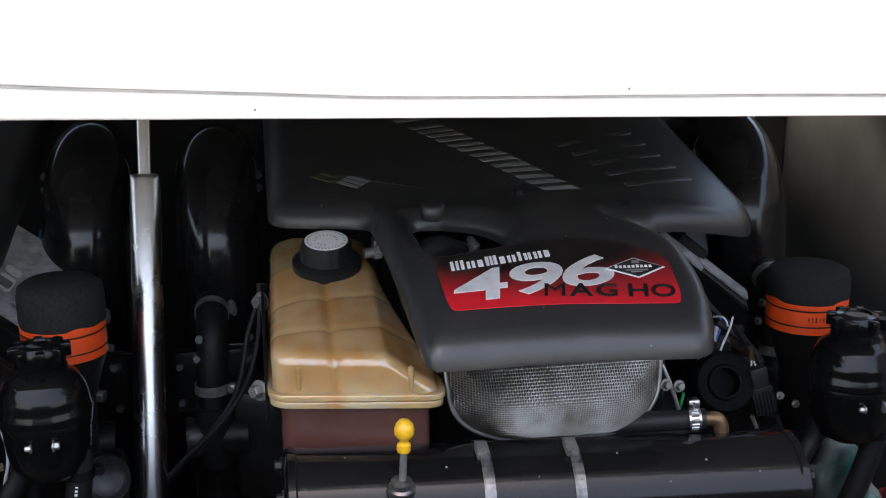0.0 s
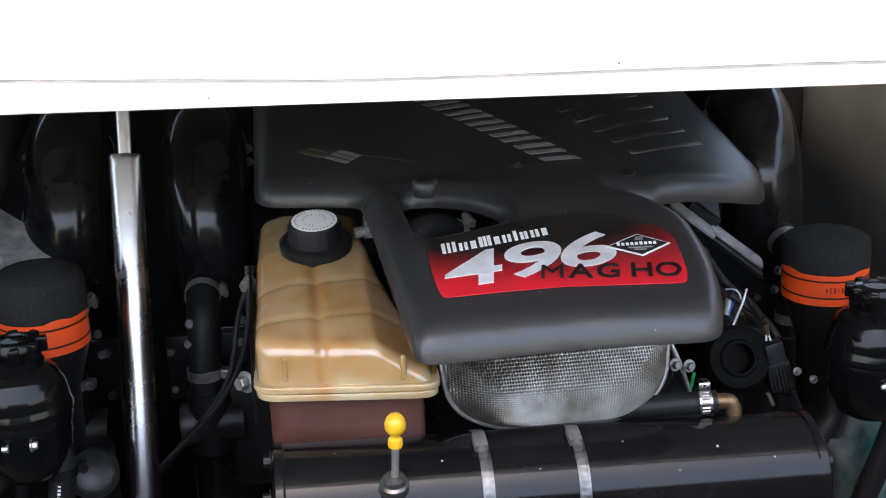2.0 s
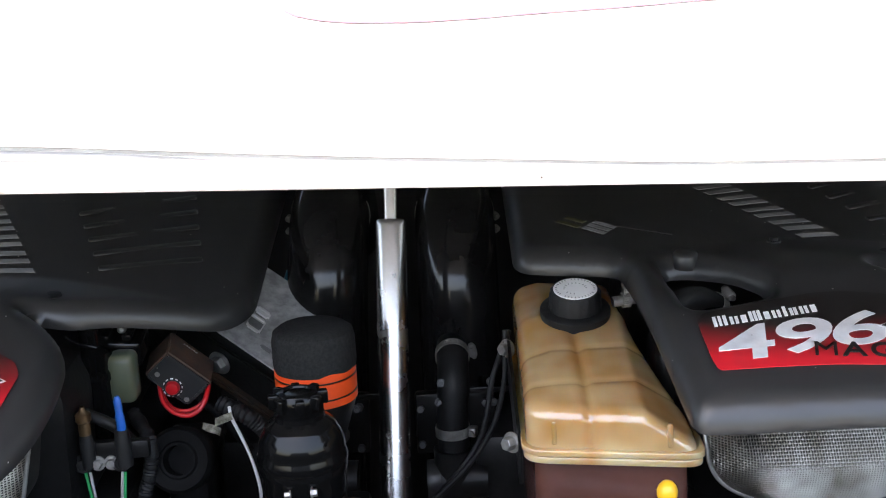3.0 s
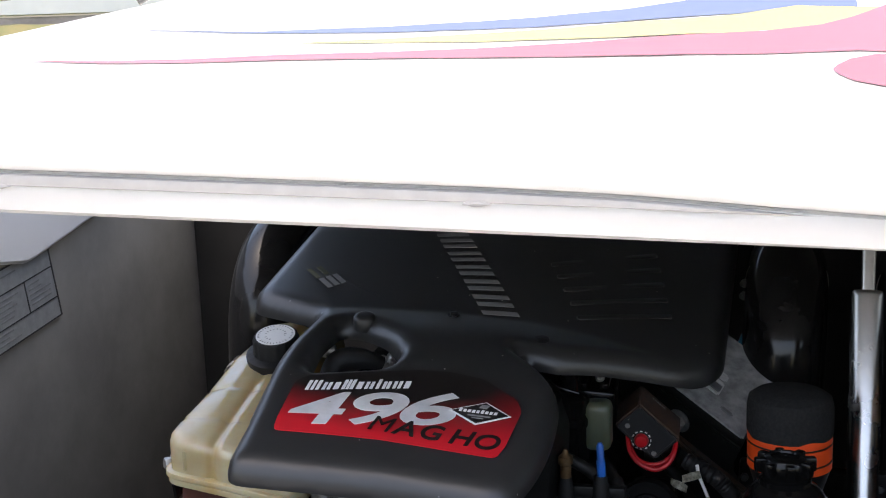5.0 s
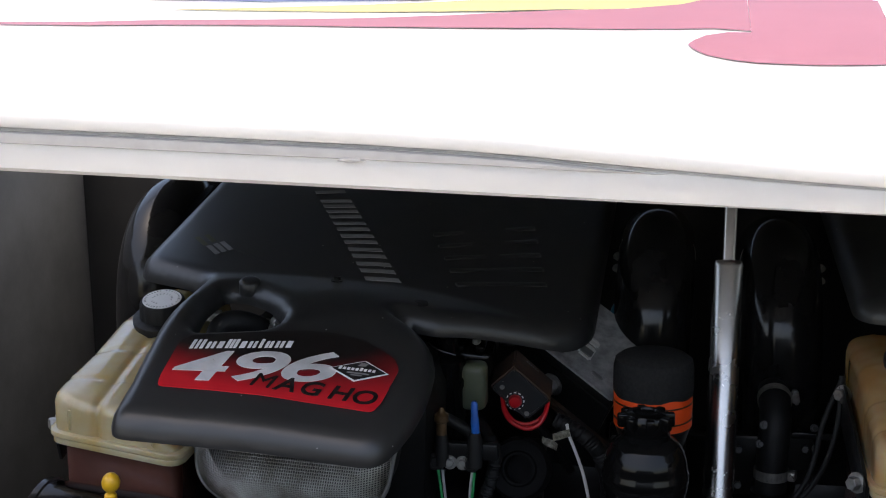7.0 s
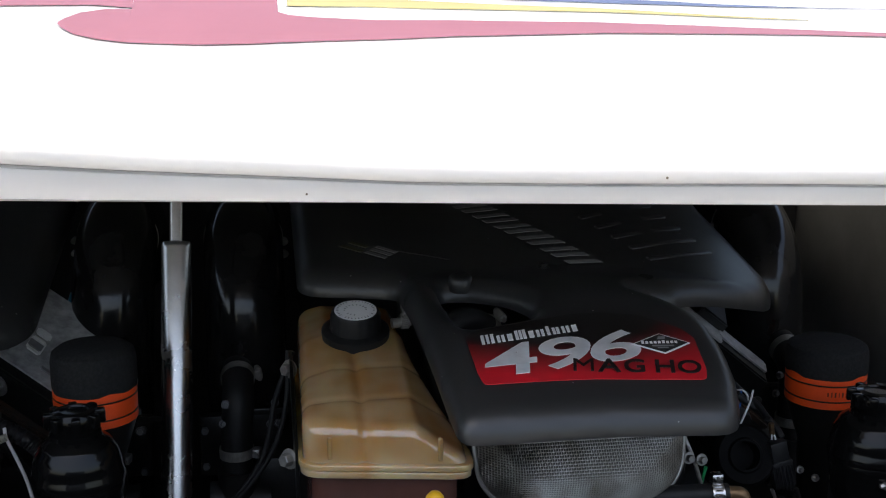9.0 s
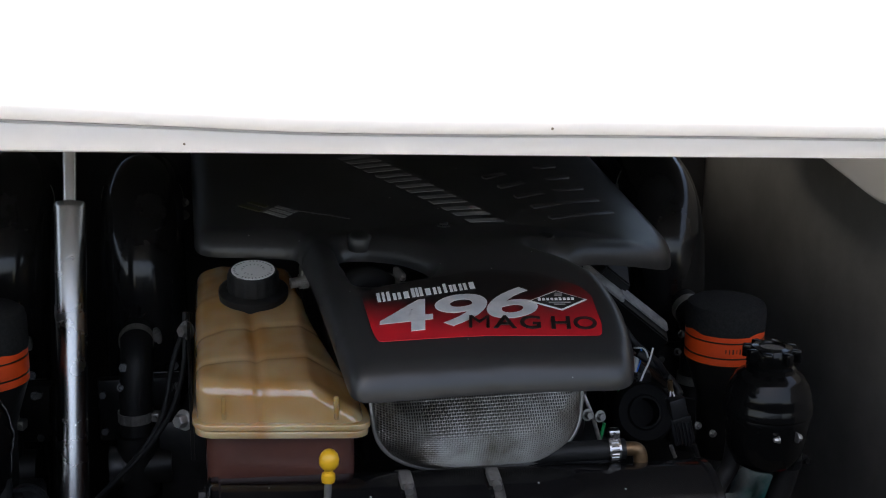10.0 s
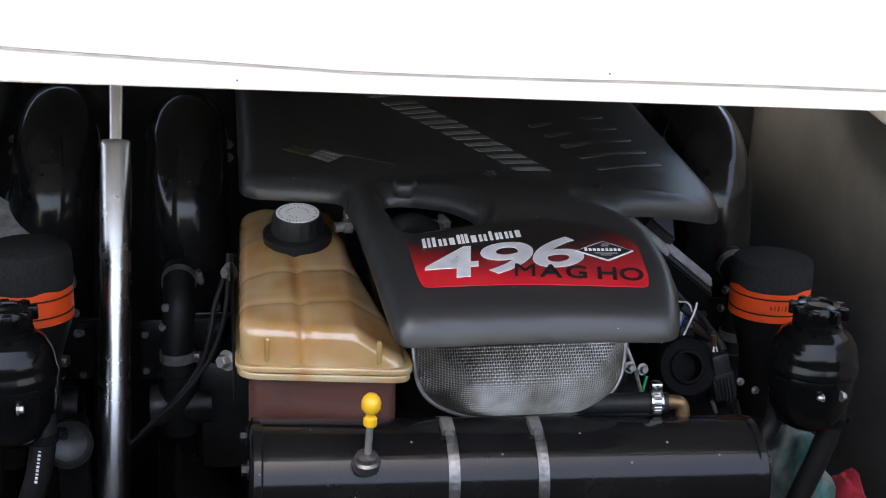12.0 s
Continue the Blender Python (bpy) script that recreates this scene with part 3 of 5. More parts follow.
def ribbon(rows, lift):
    bm = bmesh.new()
    xs = [r[0] for r in rows]
    fine = np.unique(np.concatenate([np.linspace(xs[0], xs[-1], 90), xs]))
    sway = np.interp(fine, [-0.9, -0.6, -0.35, -0.22, -0.1], [0.0, 0.004, 0.003, -0.006, -0.011])
    lo, hi = np.interp(fine, xs, [r[1] for r in rows]) + sway, np.interp(fine, xs, [r[2] for r in rows]) + sway
    grid = []
    for x, a, b in zip(fine, lo, hi):
        grid.append([bm.verts.new((x, y, panel_height(y) + lip_z(x) + seam_z(x) + lift)) for y in np.linspace(a, b + 1e-4, 8)])
    for r, s in zip(grid, grid[1:]):
        for k in range(7):
            bm.faces.new((r[k], r[k + 1], s[k + 1], s[k]))
    return bm


for stripe, mat, rows in STRIPES:
    part(stripe, ribbon(rows, 0.0013 if mat is PINK else 0.0009), mat, hatch, stripe.split("_")[0] + " painted stripe")

# ---- white gutter mouldings at both sides of the opening ----
for side, x in (("port", LEFT), ("starboard", RIGHT)):
    s = 1 if side == "port" else -1
    dy, dz = (0, 0) if side == "port" else (-0.05, -0.050)
    out = [(y + dy, z + dz) for y, z in ((0.9, 1.075), (1.99, 1.075), (1.84, 0.953), (1.645, 0.911), (1.605, 0.9045), (1.386, 0.940), (0.9, 1.025))]
    bm = bmesh.new()
    f = bm.faces.new([bm.verts.new((x - s * 0.12, y, z)) for y, z in out])
    ext = bmesh.ops.extrude_face_region(bm, geom=[f])
    for v in ext["geom"]:
        if isinstance(v, bmesh.types.BMVert):
            v.co.x += s * 0.135
    bmesh.ops.bevel(bm, geom=bm.edges[:], offset=0.005, segments=2, affect="EDGES")
    structure("gutter_" + side, bm, GELCOAT, "white moulded gutter beside the hatch opening")

# ---- access plate and stained bracket behind the starboard engine ----
A = thing("access_plate", (0.88, 2.195, 0.72), "grey painted access plate on the transom wall", "plate")
part("sheet", box((0.885, 2.19, 0.815), (0.068, 0.014, 0.110), 0.004), LINER, A)
part("lower_sheet", box((0.893, 2.188, 0.738), (0.034, 0.016, 0.034), 0.004), LINER, A)
part("bolt", bolt((0.925, 2.18, 0.760), (0, -1, 0.2), 0.005, 0.006), ZINC, A)
J = thing("stay_bracket", (0.835, 1.93, 0.62), "rust stained stay bracket beside the exhaust elbow", "bracket")
part("strap", box((0.826, 1.90, 0.726), (0.028, 0.008, 0.062), 0.003, pose(0, 0, 0, -8, 14, 0)), STAINED, J)
part("post", box((0.838, 1.93, 0.38), (0.030, 0.030, 0.66), 0.004), BLACK_SATIN, J)
part("bolt", bolt((0.840, 1.894, 0.690), (0, -1, 0.3), 0.005, 0.006), ZINC, J)

# ---- hydraulic ram ----
TOP, AXIS = Vector((-0.167, 1.472, 0.916)), Vector((0.029, 0.313, 1.0)).normalized()
ram = thing("hydraulic_ram", tuple(TOP - AXIS * 0.80), "polished stainless hydraulic ram holding up the hatch", "hatch ram")
M = aim(AXIS)
part("cylinder", lathe([(0, 0), (0.0185, 0), (0.0190, 0.004), (0.0190, 0.793), (0.0182, 0.798), (0.0170, 0.80), (0.0115, 0.80), (0.0115, 0.7985), (0, 0.7985)], TOP - AXIS * 0.80, M), STEEL, ram)
part("rod", lathe([(0, 0), (0.0085, 0), (0.0085, 0.22), (0, 0.22)], TOP - AXIS * 0.01, M, 32), STEEL, ram)
part("foot_mount", join(lathe([(0, 0), (0.03, 0), (0.03, 0.05), (0, 0.05)], TOP - AXIS * 0.84, M), box((TOP - AXIS * 0.84)[:2] + (0.10,), (0.1, 0.1, 0.12), 0.006)), BLACK_SATIN, ram)


# ---- engine ----
def smin(a, b, k):
    h = np.clip(0.5 + 0.5 * (b - a) / k, 0, 1)
    return b + (a - b) * h - k * h * (1 - h)


def cover_height(x, y):
    """The top of the engine cover in x, y of the right engine."""
    dx = x - 0.27
    rear = 0.897 + 0.17 * np.maximum(y - 1.345, 0) - np.where(dx > 0, 0.55, 0.22) * dx * dx
    lobe = 0.853 + 0.30 * (y - 1.07) - 0.07 * (x - 0.15) + 0.05 * np.maximum(1.065 - y, 0)
    return smin(rear + 0.003, lobe, 0.016)


COVER_OUT = rounded([(-0.022, 1.387), (0.0935, 1.339), (0.0985, 1.190), (0.1053, 1.112), (0.1100, 1.048), (0.1130, 1.0085), (0.163, 1.0140), (0.220, 1.0210), (0.276, 1.0265), (0.345, 1.0290), (0.394, 1.0310),
                     (0.416, 1.090), (0.4230, 1.145), (0.4200, 1.205), (0.391, 1.242), (0.356, 1.270), (0.405, 1.268), (0.440, 1.287), (0.5335, 1.331), (0.563, 1.354), (0.5845, 1.400), (0.588, 1.98), (-0.020, 1.98)],
                    [0.03, 0.02, 0.03, 0.02, 0.02, 0.022, 0.02, 0.02, 0.02, 0.02, 0.022, 0.03, 0.03, 0.03, 0.02, 0.008, 0.012, 0.02, 0.02, 0.02, 0.03, 0.06, 0.06])
COVER_HOLE = rounded([(0.142, 1.172), (0.185, 1.186), (0.226, 1.200), (0.232, 1.232), (0.205, 1.270), (0.165, 1.300), (0.134, 1.304), (0.133, 1.240)], 0.014)


def cover_distance(x, y):
    return np.minimum(seg_dist(x, y, COVER_OUT), -seg_dist(x, y, COVER_HOLE))


def engine(base, group):
    eng = thing("marine_engine", base, "black marine engine with moulded cover and red decal", "boat engine", group)
    cover = part("engine_cover", shell(cover_distance, cover_height, (-0.03, 0.99, 0.60, 2.0), 0.006, 0.022, 0.005), COVER, eng, "matt black moulded plastic engine cover", 60)
    # raised ribs on the wing of the cover
    for k in range(5):
        x0, y0 = 0.411 - 0.0135 * k, 1.3715 + 0.0315 * k
        x1, y1 = 0.519 - 0.0085 * k, y0 + 0.068 + 0.007 * k
        rib = plate(rounded([(x0, y0), (x1, y1), (x1 - 0.003, y1 + 0.010), (x0 - 0.003, y0 + 0.010)], 0.004, 3), 0.0022, None, 0.0012)
        part("rib", bend_onto(rib, cover_height, -0.0005), COVER, cover)
    # solid darker disc in place of a hollow, the hollow's shade in its colour
    part("recess_disc", lathe([(0, 0.0018), (0.0080, 0.0018), (0.0092, 0.0016), (0.0100, 0.0006), (0.0100, -0.006), (0, -0.006)], (0.381, 1.296, float(cover_height(0.381, 1.296)) - 0.0012), pose(0, 0, 0, 8, 0, 0), 32), BLACK_SATIN, cover)
    part("boss", lathe([(0, 0.0035), (0.008, 0.0034), (0.0115, 0.0024), (0.0135, 0.0), (0.0145, -0.014), (0, -0.014)], (0.163, 1.309, float(cover_height(0.163, 1.309))), pose(0, 0, 0, 10, 0, 0), 32), COVER, cover)
    for x, y in ((0.267, 1.334),):
        part("cover_screw", bolt((x, y, float(cover_height(x, y))), (0, 0, 1), 0.005, 0.004), BLACK_SATIN, cover)
    # printed plate
    out = [(0.1455, 1.0635), (0.200, 1.0705), (0.258, 1.0760), (0.320, 1.0770), (0.3760, 1.0780), (0.3820, 1.0960), (0.3880, 1.1510), (0.3790, 1.1680), (0.3380, 1.1925), (0.300, 1.1955), (0.2660, 1.1910), (0.200, 1.1700), (0.1500, 1.1530), (0.1405, 1.1400), (0.1425, 1.0800)]
    bm = plate(rounded(out, 0.006, 4), 0.0006)
    diced(bm, 0.008)
    uv = bm.loops.layers.uv.new("UVMap")
    a, b = Vector((0.150, 1.071)), Vector((0.379, 1.085))
    for f in bm.faces:
        for lp in f.loops:
            p = Vector(lp.vert.co[:2]) - a
            lp[uv].uv = (p.dot((b - a)) / (b - a).length_squared, p.y / 0.12)
    decal = part("decal", bend_onto(bm, cover_height, 0.0012), DECAL, cover, "red and black printed model plate", 60)

    def lettering(name, bm, at, mat, label="", lift=0.0022, turn=3.5):
        bm.transform(pose(at[0], at[1], 0, 0, 0, turn))
        diced(bm, 0.008)
        part(name, bend_onto(bm, cover_height, lift), mat, cover, label)

    run = Vector((math.cos(radians(13)), math.sin(radians(13))))
    for k, (ch, wide) in enumerate((("4", 1.66), ("9", 1.86), ("6", 1.86))):
        lettering("digit", text_mesh(ch, 0.0690, 0.24, wide, bold=0.0011), Vector((0.1490, 1.0760)) + run * (0.0, 0.0545, 0.1125)[k], SILVER, "silver printed digit", turn=11)
    for ch, x in zip("MAGHO", (0.2375, 0.2660, 0.2915, 0.3235, 0.3480)):
        lettering("letter", text_mesh(ch, 0.0300, 0.22, 1.10, bold=0.0 if ch == "M" else 0.0005), (x, 1.0860), PRINT_BLACK, "black printed capital letter", 0.0036, turn=0.5)
    along, at = Vector((math.cos(radians(15)), math.sin(radians(15)))), 0.0
    for w, h in zip((0.0145, 0.0088, 0.0058, 0.0125, 0.0058, 0.0088, 0.0036, 0.0080, 0.0088, 0.0058), (1, .74, .74, 1, .74, .74, 1, .74, .74, .74)):
        strokes = [0.0036] if w < 0.005 else [0.0034, 0.0034] if w < 0.012 else [0.0036, 0.0030, 0.0036]
        gap = (w - sum(strokes)) / max(len(strokes) - 1, 1)
        lettering("brand_bar", bars(strokes, 0.0148 * h, gap, 0.30), Vector((0.1555, 1.1290)) + along * at, PRINT_WHITE, "white bars of a maker's mark", turn=15)
        at += w + 0.0032
    diamond = [(-0.0325, 0), (-0.002, -0.0175), (0.0325, 0.001), (0.004, 0.0185)]
    heart = (0.3468, 1.1352)
    lettering("diamond_rim", plate(diamond, 0.0005), heart, PRINT_WHITE, "", 0.0034, turn=3)
    lettering("diamond", plate([(x * 0.90, y * 0.88) for x, y in diamond], 0.0005), heart, PRINT_BLACK, "", 0.0040, turn=3)
    for k in range(9):
        lettering("diamond_bar", bars([0.0030], 0.0036 if k not in (0, 5) else 0.0046, 0, 0.2), (0.3245 + 0.0046 * k, 1.1328 + 0.0003 * k), PRINT_WHITE, "", 0.0048, turn=3)
    lettering("diamond_bar", bars([0.024], 0.0016, 0, 0.0), (0.335, 1.1285), PRINT_GREY, "", 0.0048, turn=3)
    lettering("diamond_bar", bars([0.012], 0.0014, 0, 0.0), (0.340, 1.1255), PRINT_GREY, "", 0.0048, turn=3)
    lettering("diamond_bar", bars([0.008], 0.0050, 0, 0.5), (0.3445, 1.1420), PRINT_GREY, "", 0.0048, turn=3)
    # large grey maker's bars running back along the cover
    d = Vector((0.118, -0.221)).normalized()
    n = Vector((-d.y, d.x))
    start, at = Vector((0.181, 1.570)) - d * 0.056, 0.0
    slant = lambda a, b: start + d * (a + 0.36 * b) + n * b
    for k, width in enumerate((0.048, 0.031, 0.035, 0.035, 0.035, 0.035, 0.034)):
        stroke = 0.0105
        for a in (at, at + width - stroke):
            bm = plate([tuple(slant(*c)) for c in ((a, 0.0), (a + stroke, 0.0), (a + stroke, 0.041), (a, 0.041))], 0.0005)
            part("brand_bar", bend_onto(diced(bm, 0.012), cover_height, 0.0012), PRINT_GREY, cover, "grey printed bar of a maker's mark")
        at += width + 0.0098
    # small emblem of short bars with a faint printed line after it
    d, n = Vector((0.66, -0.75)), Vector((0.75, 0.66))
    for x, y, long, m in ((0.0335, 1.4520, 0.036, PRINT_GOLD), (0.0450, 1.4590, 0.030, PRINT_GOLD), (0.0620, 1.4225, 0.034, PRINT_GREY), (0.0690, 1.4290, 0.034, PRINT_GREY), (0.0760, 1.4350, 0.034, PRINT_GREY)):
        p = Vector((x, y))
        part("emblem_bar", bend_onto(plate([tuple(p + d * a + n * b) for a, b in ((0, 0), (long, 0), (long, 0.0062), (0, 0.0062))], 0.0005), cover_height, 0.0012), m, cover)
    line = plate([(0.100, 1.4165), (0.160, 1.375), (0.1606, 1.3764), (0.1006, 1.4179)], 0.0005)
    part("emblem_line", bend_onto(diced(line, 0.012), cover_height, 0.0011), GREY_WORN, cover, "faint grey printed line")

    # heat exchanger across the front
    A, B = Vector((-0.022, 1.100, 0.641)), Vector((0.512, 1.100, 0.618))
    L = (B - A).length
    hx = part("heat_exchanger", lathe([(0, 0), (0.060, 0), (0.064, 0.003), (0.064, 0.010), (0.062, 0.012), (0.062, L - 0.012), (0.064, L - 0.010), (0.064, L - 0.003), (0.060, L), (0, L)], A, aim(B - A), 64), BLACK_PAINT, eng, "glossy black heat exchanger tube")
    for u in (0.372, 0.543):
        p = A + (B - A) * u
        slots = lambda a, q, z: q - 0.0007 if abs(z) < 0.0035 and q > 0.063 and math.cos(56 * a) > 0.1 else q
        part("strap", lathe([(0.0622, -0.0056), (0.0634, -0.0056), (0.0634, -0.0036), (0.0634, -0.0032), (0.0634, 0.0032), (0.0634, 0.0036), (0.0634, 0.0056), (0.0622, 0.0056)], p, aim(B - A), 168, slots), STRAP, hx, "slotted stainless band strap")
        part("strap_worm", join(box(p + Vector((0, -0.014, 0.0645)), (0.013, 0.022, 0.009), 0.002, pose(0, 0, 0, 14)), lathe([(0, 0), (0.0045, 0), (0.0045, 0.008), (0, 0.008)], p + Vector((0, -0.026, 0.0625)), aim((0, -1, -0.3)), 12)), ZINC, hx)
    for p, dd in ((A, A - B), (B, B - A)):
        for a in (40, 140):
            part("end_bolt", bolt(Vector(p) + Vector((0, 0.05 * math.cos(radians(a)), 0.05 * math.sin(radians(a)))), dd, 0.006), BLACK_SATIN, hx)

    for k, (u, a, r) in enumerate(((0.30, 62, 0.0016), (0.47, 48, 0.0011), (0.63, 70, 0.0014), (0.72, 38, 0.0010), (0.80, 58, 0.0017), (0.90, 44, 0.0011))):
        out = Vector((0, -math.cos(radians(a)), math.sin(radians(a))))
        part("paint_chip", lathe([(0, 0.0005), (r * 0.6, 0.0004), (r * 0.75, 0.0), (0, -0.0005)], A + (B - A) * u + out * 0.0621, aim(out), 8), LIGHT_RUBBER, hx)
    # flame arrestor of woven wire under the lobe
    poly = rounded([(0.140, 0.81), (0.146, 0.741), (0.19, 0.718), (0.312, 0.716), (0.352, 0.741), (0.361, 0.81)], [0.005, 0.03, 0.03, 0.03, 0.03, 0.005])

    def bulge(x, z):
        return 0.050 * np.sqrt(np.clip(seg_dist(x, z, poly) / 0.05, 0, 1))

    bm = shell(lambda x, z: seg_dist(x, z, poly), lambda x, z: bulge(x, z), (0.13, 0.70, 0.375, 0.82), 0.005, 0.006, 0.10)
    bm.transform(Matrix(((1, 0, 0, 0), (0, 0.25, -1, 0.890), (0, 1, 0, 0), (0, 0, 0, 1))))
    back = Matrix.Translation((0, 0, 1.221)) @ Matrix.Scale(1.07, 4) @ Matrix.Translation((0, 0, -1.221))
    bm.transform(back)
    arr = part("flame_arrestor", bm, SCREEN_BACK, eng, "silver woven wire flame arrestor", 60)
    pitch, wires = 0.0025, []
    for run, cross, flip in ((np.arange(0.138, 0.364, pitch / 2), np.arange(0.7175, 0.812, pitch), 0), (np.arange(0.714, 0.812, pitch / 2), np.arange(0.1405, 0.363, pitch), 1)):
        for i, c in enumerate(cross):
            X, Zz = (np.full(run.shape, c), run) if flip else (run, np.full(run.shape, c))
            inside = seg_dist(X, Zz, poly) > 0.0004
            lift = bulge(X, Zz) + 0.0016 + 0.0005 * np.cos(np.pi * (np.arange(len(run)) / 2 * 1.0 + i + flip))
            pts = [(x, 0.890 + 0.25 * z - q, z) for x, z, q, ok in zip(X, Zz, lift, inside) if ok]
            if len(pts) > 2:
                wires.append(tube(pts, 0.00062, 5, 1))
    net = join(*wires)
    net.transform(back)
    weave = part("weave", net, WIRE, arr, "woven tarnished steel wire")
    tagged(weave, kind="stuff")
    rim = [back @ Vector((0.25 + (x - 0.25) * 1.006, 1.081 + 0.25 * (z - 0.80), z)) for x, z in poly]
    part("rim", tube(rim, 0.0024, 8, 2), ZINC, arr, "bare metal rim")

    # dipstick with a yellow ball
    dip = part("dipstick", tube([(0.0905, 1.047, 0.672), (0.0925, 1.048, 0.700), (0.0945, 1.050, 0.730)], 0.0036, 12, 4), ZINC, eng, "steel dipstick with a yellow ball handle")
    part("ball", lathe([(0.0001, 0.0300), (0.005, 0.0288), (0.0083, 0.0250), (0.0098, 0.0200), (0.0094, 0.0145), (0.0068, 0.0105), (0.0042, 0.0090), (0.0042, 0.0065), (0.0066, 0.0045), (0.0070, -0.0005), (0.0062, -0.0035), (0, -0.0040)], (0.0940, 1.050, 0.7225), pose(0, 0, 0, 0, 3, 0), 24), YELLOW, dip, "yellow plastic ball")
    part("collar", lathe([(0, -0.006), (0.0125, -0.006), (0.0138, 0.001), (0.0138, 0.004), (0.011, 0.006), (0.0105, 0.011), (0, 0.011)], (0.0905, 1.047, 0.680), pose(0, 0, 0, 12), 24), STRAP, dip, "dull grey steel collar")

    # hose with a worm clamp and brass elbow above the exchanger
    hose = part("coolant_hose", tube([(0.22, 1.16, 0.685), (0.33, 1.14, 0.69), (0.425, 1.125, 0.694)], 0.011, 16), RUBBER, eng, "black rubber coolant hose")
    part("hose_clamp", hose_clamp((0.412, 1.126, 0.694), (1, -0.1, 0.02), 0.0118, 0.013, (0, 0.1, 1)), STEEL, hose)
    part("elbow_fitting", tube([(0.420, 1.125, 0.694), (0.436, 1.122, 0.694), (0.441, 1.120, 0.686), (0.441, 1.118, 0.665)], 0.008, 12, 5), BRASS, hose, "brass elbow fitting")

    # exhaust elbows on both sides
    for s in (-1, 1):
        x = 0.279 + s * 0.375 + (0.008 if s < 0 else 0.002)
        riser = part("exhaust_elbow", tube([(x, 1.57, 0.30), (x, 1.575, 0.55), (x, 1.58, 0.74), (x, 1.595, 0.82), (x, 1.64, 0.870), (x, 1.72, 0.882), (x, 1.85, 0.84), (x, 1.98, 0.75)], 0.0545, 40, 8), RISER, eng, "glossy black exhaust elbow")
        part("joint_ring", lathe([(0.0540, -0.0016), (0.0552, -0.0012), (0.0552, 0.0012), (0.0540, 0.0016)], (x, 1.66, 0.876), aim((0, 1, 0.25)), 48), ZINC, riser)
        for dz_ in (0.0, -0.018):
            part("bolt", bolt((x - s * 0.0555, 1.655, 0.872 + dz_), (-s * 0.6, -0.8, 0.1), 0.0042, 0.006), ZINC, riser)
        # small bypass hose in front
        bx = x + (-0.012 if s < 0 else 0.006)
        small = part("bypass_hose", tube([(bx, 1.545, 0.728), (bx, 1.515, 0.724), (bx, 1.485, 0.700), (bx - 0.003, 1.475, 0.66), (bx - 0.004, 1.475, 0.61)], 0.0205, 24, 8), RUBBER, eng, "black rubber bypass hose")
        part("hose_clamp", hose_clamp((bx - 0.004, 1.474, 0.634), (0, 0, 1), 0.0212, 0.013, (1, -0.3, 0)), ZINC, small)
        part("hose_clamp", hose_clamp((bx, 1.512, 0.722), (0, 1, 0.25), 0.0212, 0.012, (1, 0, 0.2)), ZINC, small)
        manifold = part("exhaust_manifold", join(box((0.279 + s * 0.30, 1.64, 0.55), (0.12, 0.36, 0.16), 0.02), tube([(bx - 0.038, 1.475, 0.565), (bx + 0.038, 1.475, 0.565)], 0.026, 24), tube([(bx - 0.004, 1.474, 0.61), (bx - 0.004, 1.474, 0.53)], 0.026, 24, 4)), WORN, eng, "worn black exhaust manifold")
        for k, (ox, oz) in enumerate(((-0.045, 0.655), (0.040, 0.66), (-0.045, 0.605), (0.042, 0.60))):
            part("bolt", bolt((bx + ox, 1.50, oz), (0, -1, 0.2), 0.0055, 0.007, washer=False), GREY_WORN, manifold)
        part("flange_plate", box((bx, 1.515, 0.63), (0.105, 0.02, 0.085), 0.005), BLACK_SATIN, manifold)

        for ox, oz in ((-0.022, 0.701), (0.041, 0.700), (-0.026, 0.675), (0.044, 0.672)):
            part("bolt", bolt((bx + s * -0.006 + ox, 1.468, oz), (0.1, -1, 0.3), 0.0036, 0.006), GREY_WORN, manifold)
        part("bracket_strip", box((bx + 0.05, 1.472, 0.688), (0.06, 0.006, 0.008), 0.001), RISER, manifold)
        part("scuffed_cap", lathe([(0, 0), (0.0262, 0), (0.0268, 0.002), (0.0268, 0.016), (0.0262, 0.018), (0, 0.018)], (bx - 0.040, 1.475, 0.565), aim((1, 0, 0)), 28), GREY_WORN, manifold, "scuffed grey end cap")
    # block and the dark castings below the cover
    block = part("block", join(box((0.279, 1.52, 0.45), (0.36, 0.66, 0.42), 0.03), box((0.279, 1.5, 0.74), (0.28, 0.6, 0.2), 0.04), box((0.279, 1.25, 0.50), (0.30, 0.14, 0.24), 0.02), box((0.150, 1.285, 0.775), (0.06, 0.08, 0.07), 0.012, None, 3)), BLACK_SATIN, eng, "satin black engine block")
    for x in (0.08, 0.48):
        part("mount", box((x, 1.45, 0.16), (0.10, 0.30, 0.24), 0.01), BLACK_SATIN, eng)
    part("throttle_body", join(lathe([(0, 0), (0.045, 0), (0.045, 0.12), (0, 0.12)], (0.25, 1.20, 0.77), aim((0, 1, 0.05)), 32), lathe([(0, 0), (0.016, 0), (0.018, 0.02), (0.013, 0.03), (0.013, 0.05), (0, 0.05)], (0.185, 1.25, 0.80), None, 20)), BLACK_PAINT, eng)
    inlet = part("inlet_hose", tube([(0.138, 1.250, 0.835), (0.147, 1.258, 0.856), (0.166, 1.268, 0.858), (0.187, 1.281, 0.846), (0.205, 1.294, 0.826)], 0.0145, 20), RUBBER, eng, "black rubber inlet hose")
    part("hose_clamp", hose_clamp((0.190, 1.284, 0.843), (0.65, 0.45, -0.6), 0.0152, 0.010, (0.3, -0.3, 1)), ZINC, inlet)
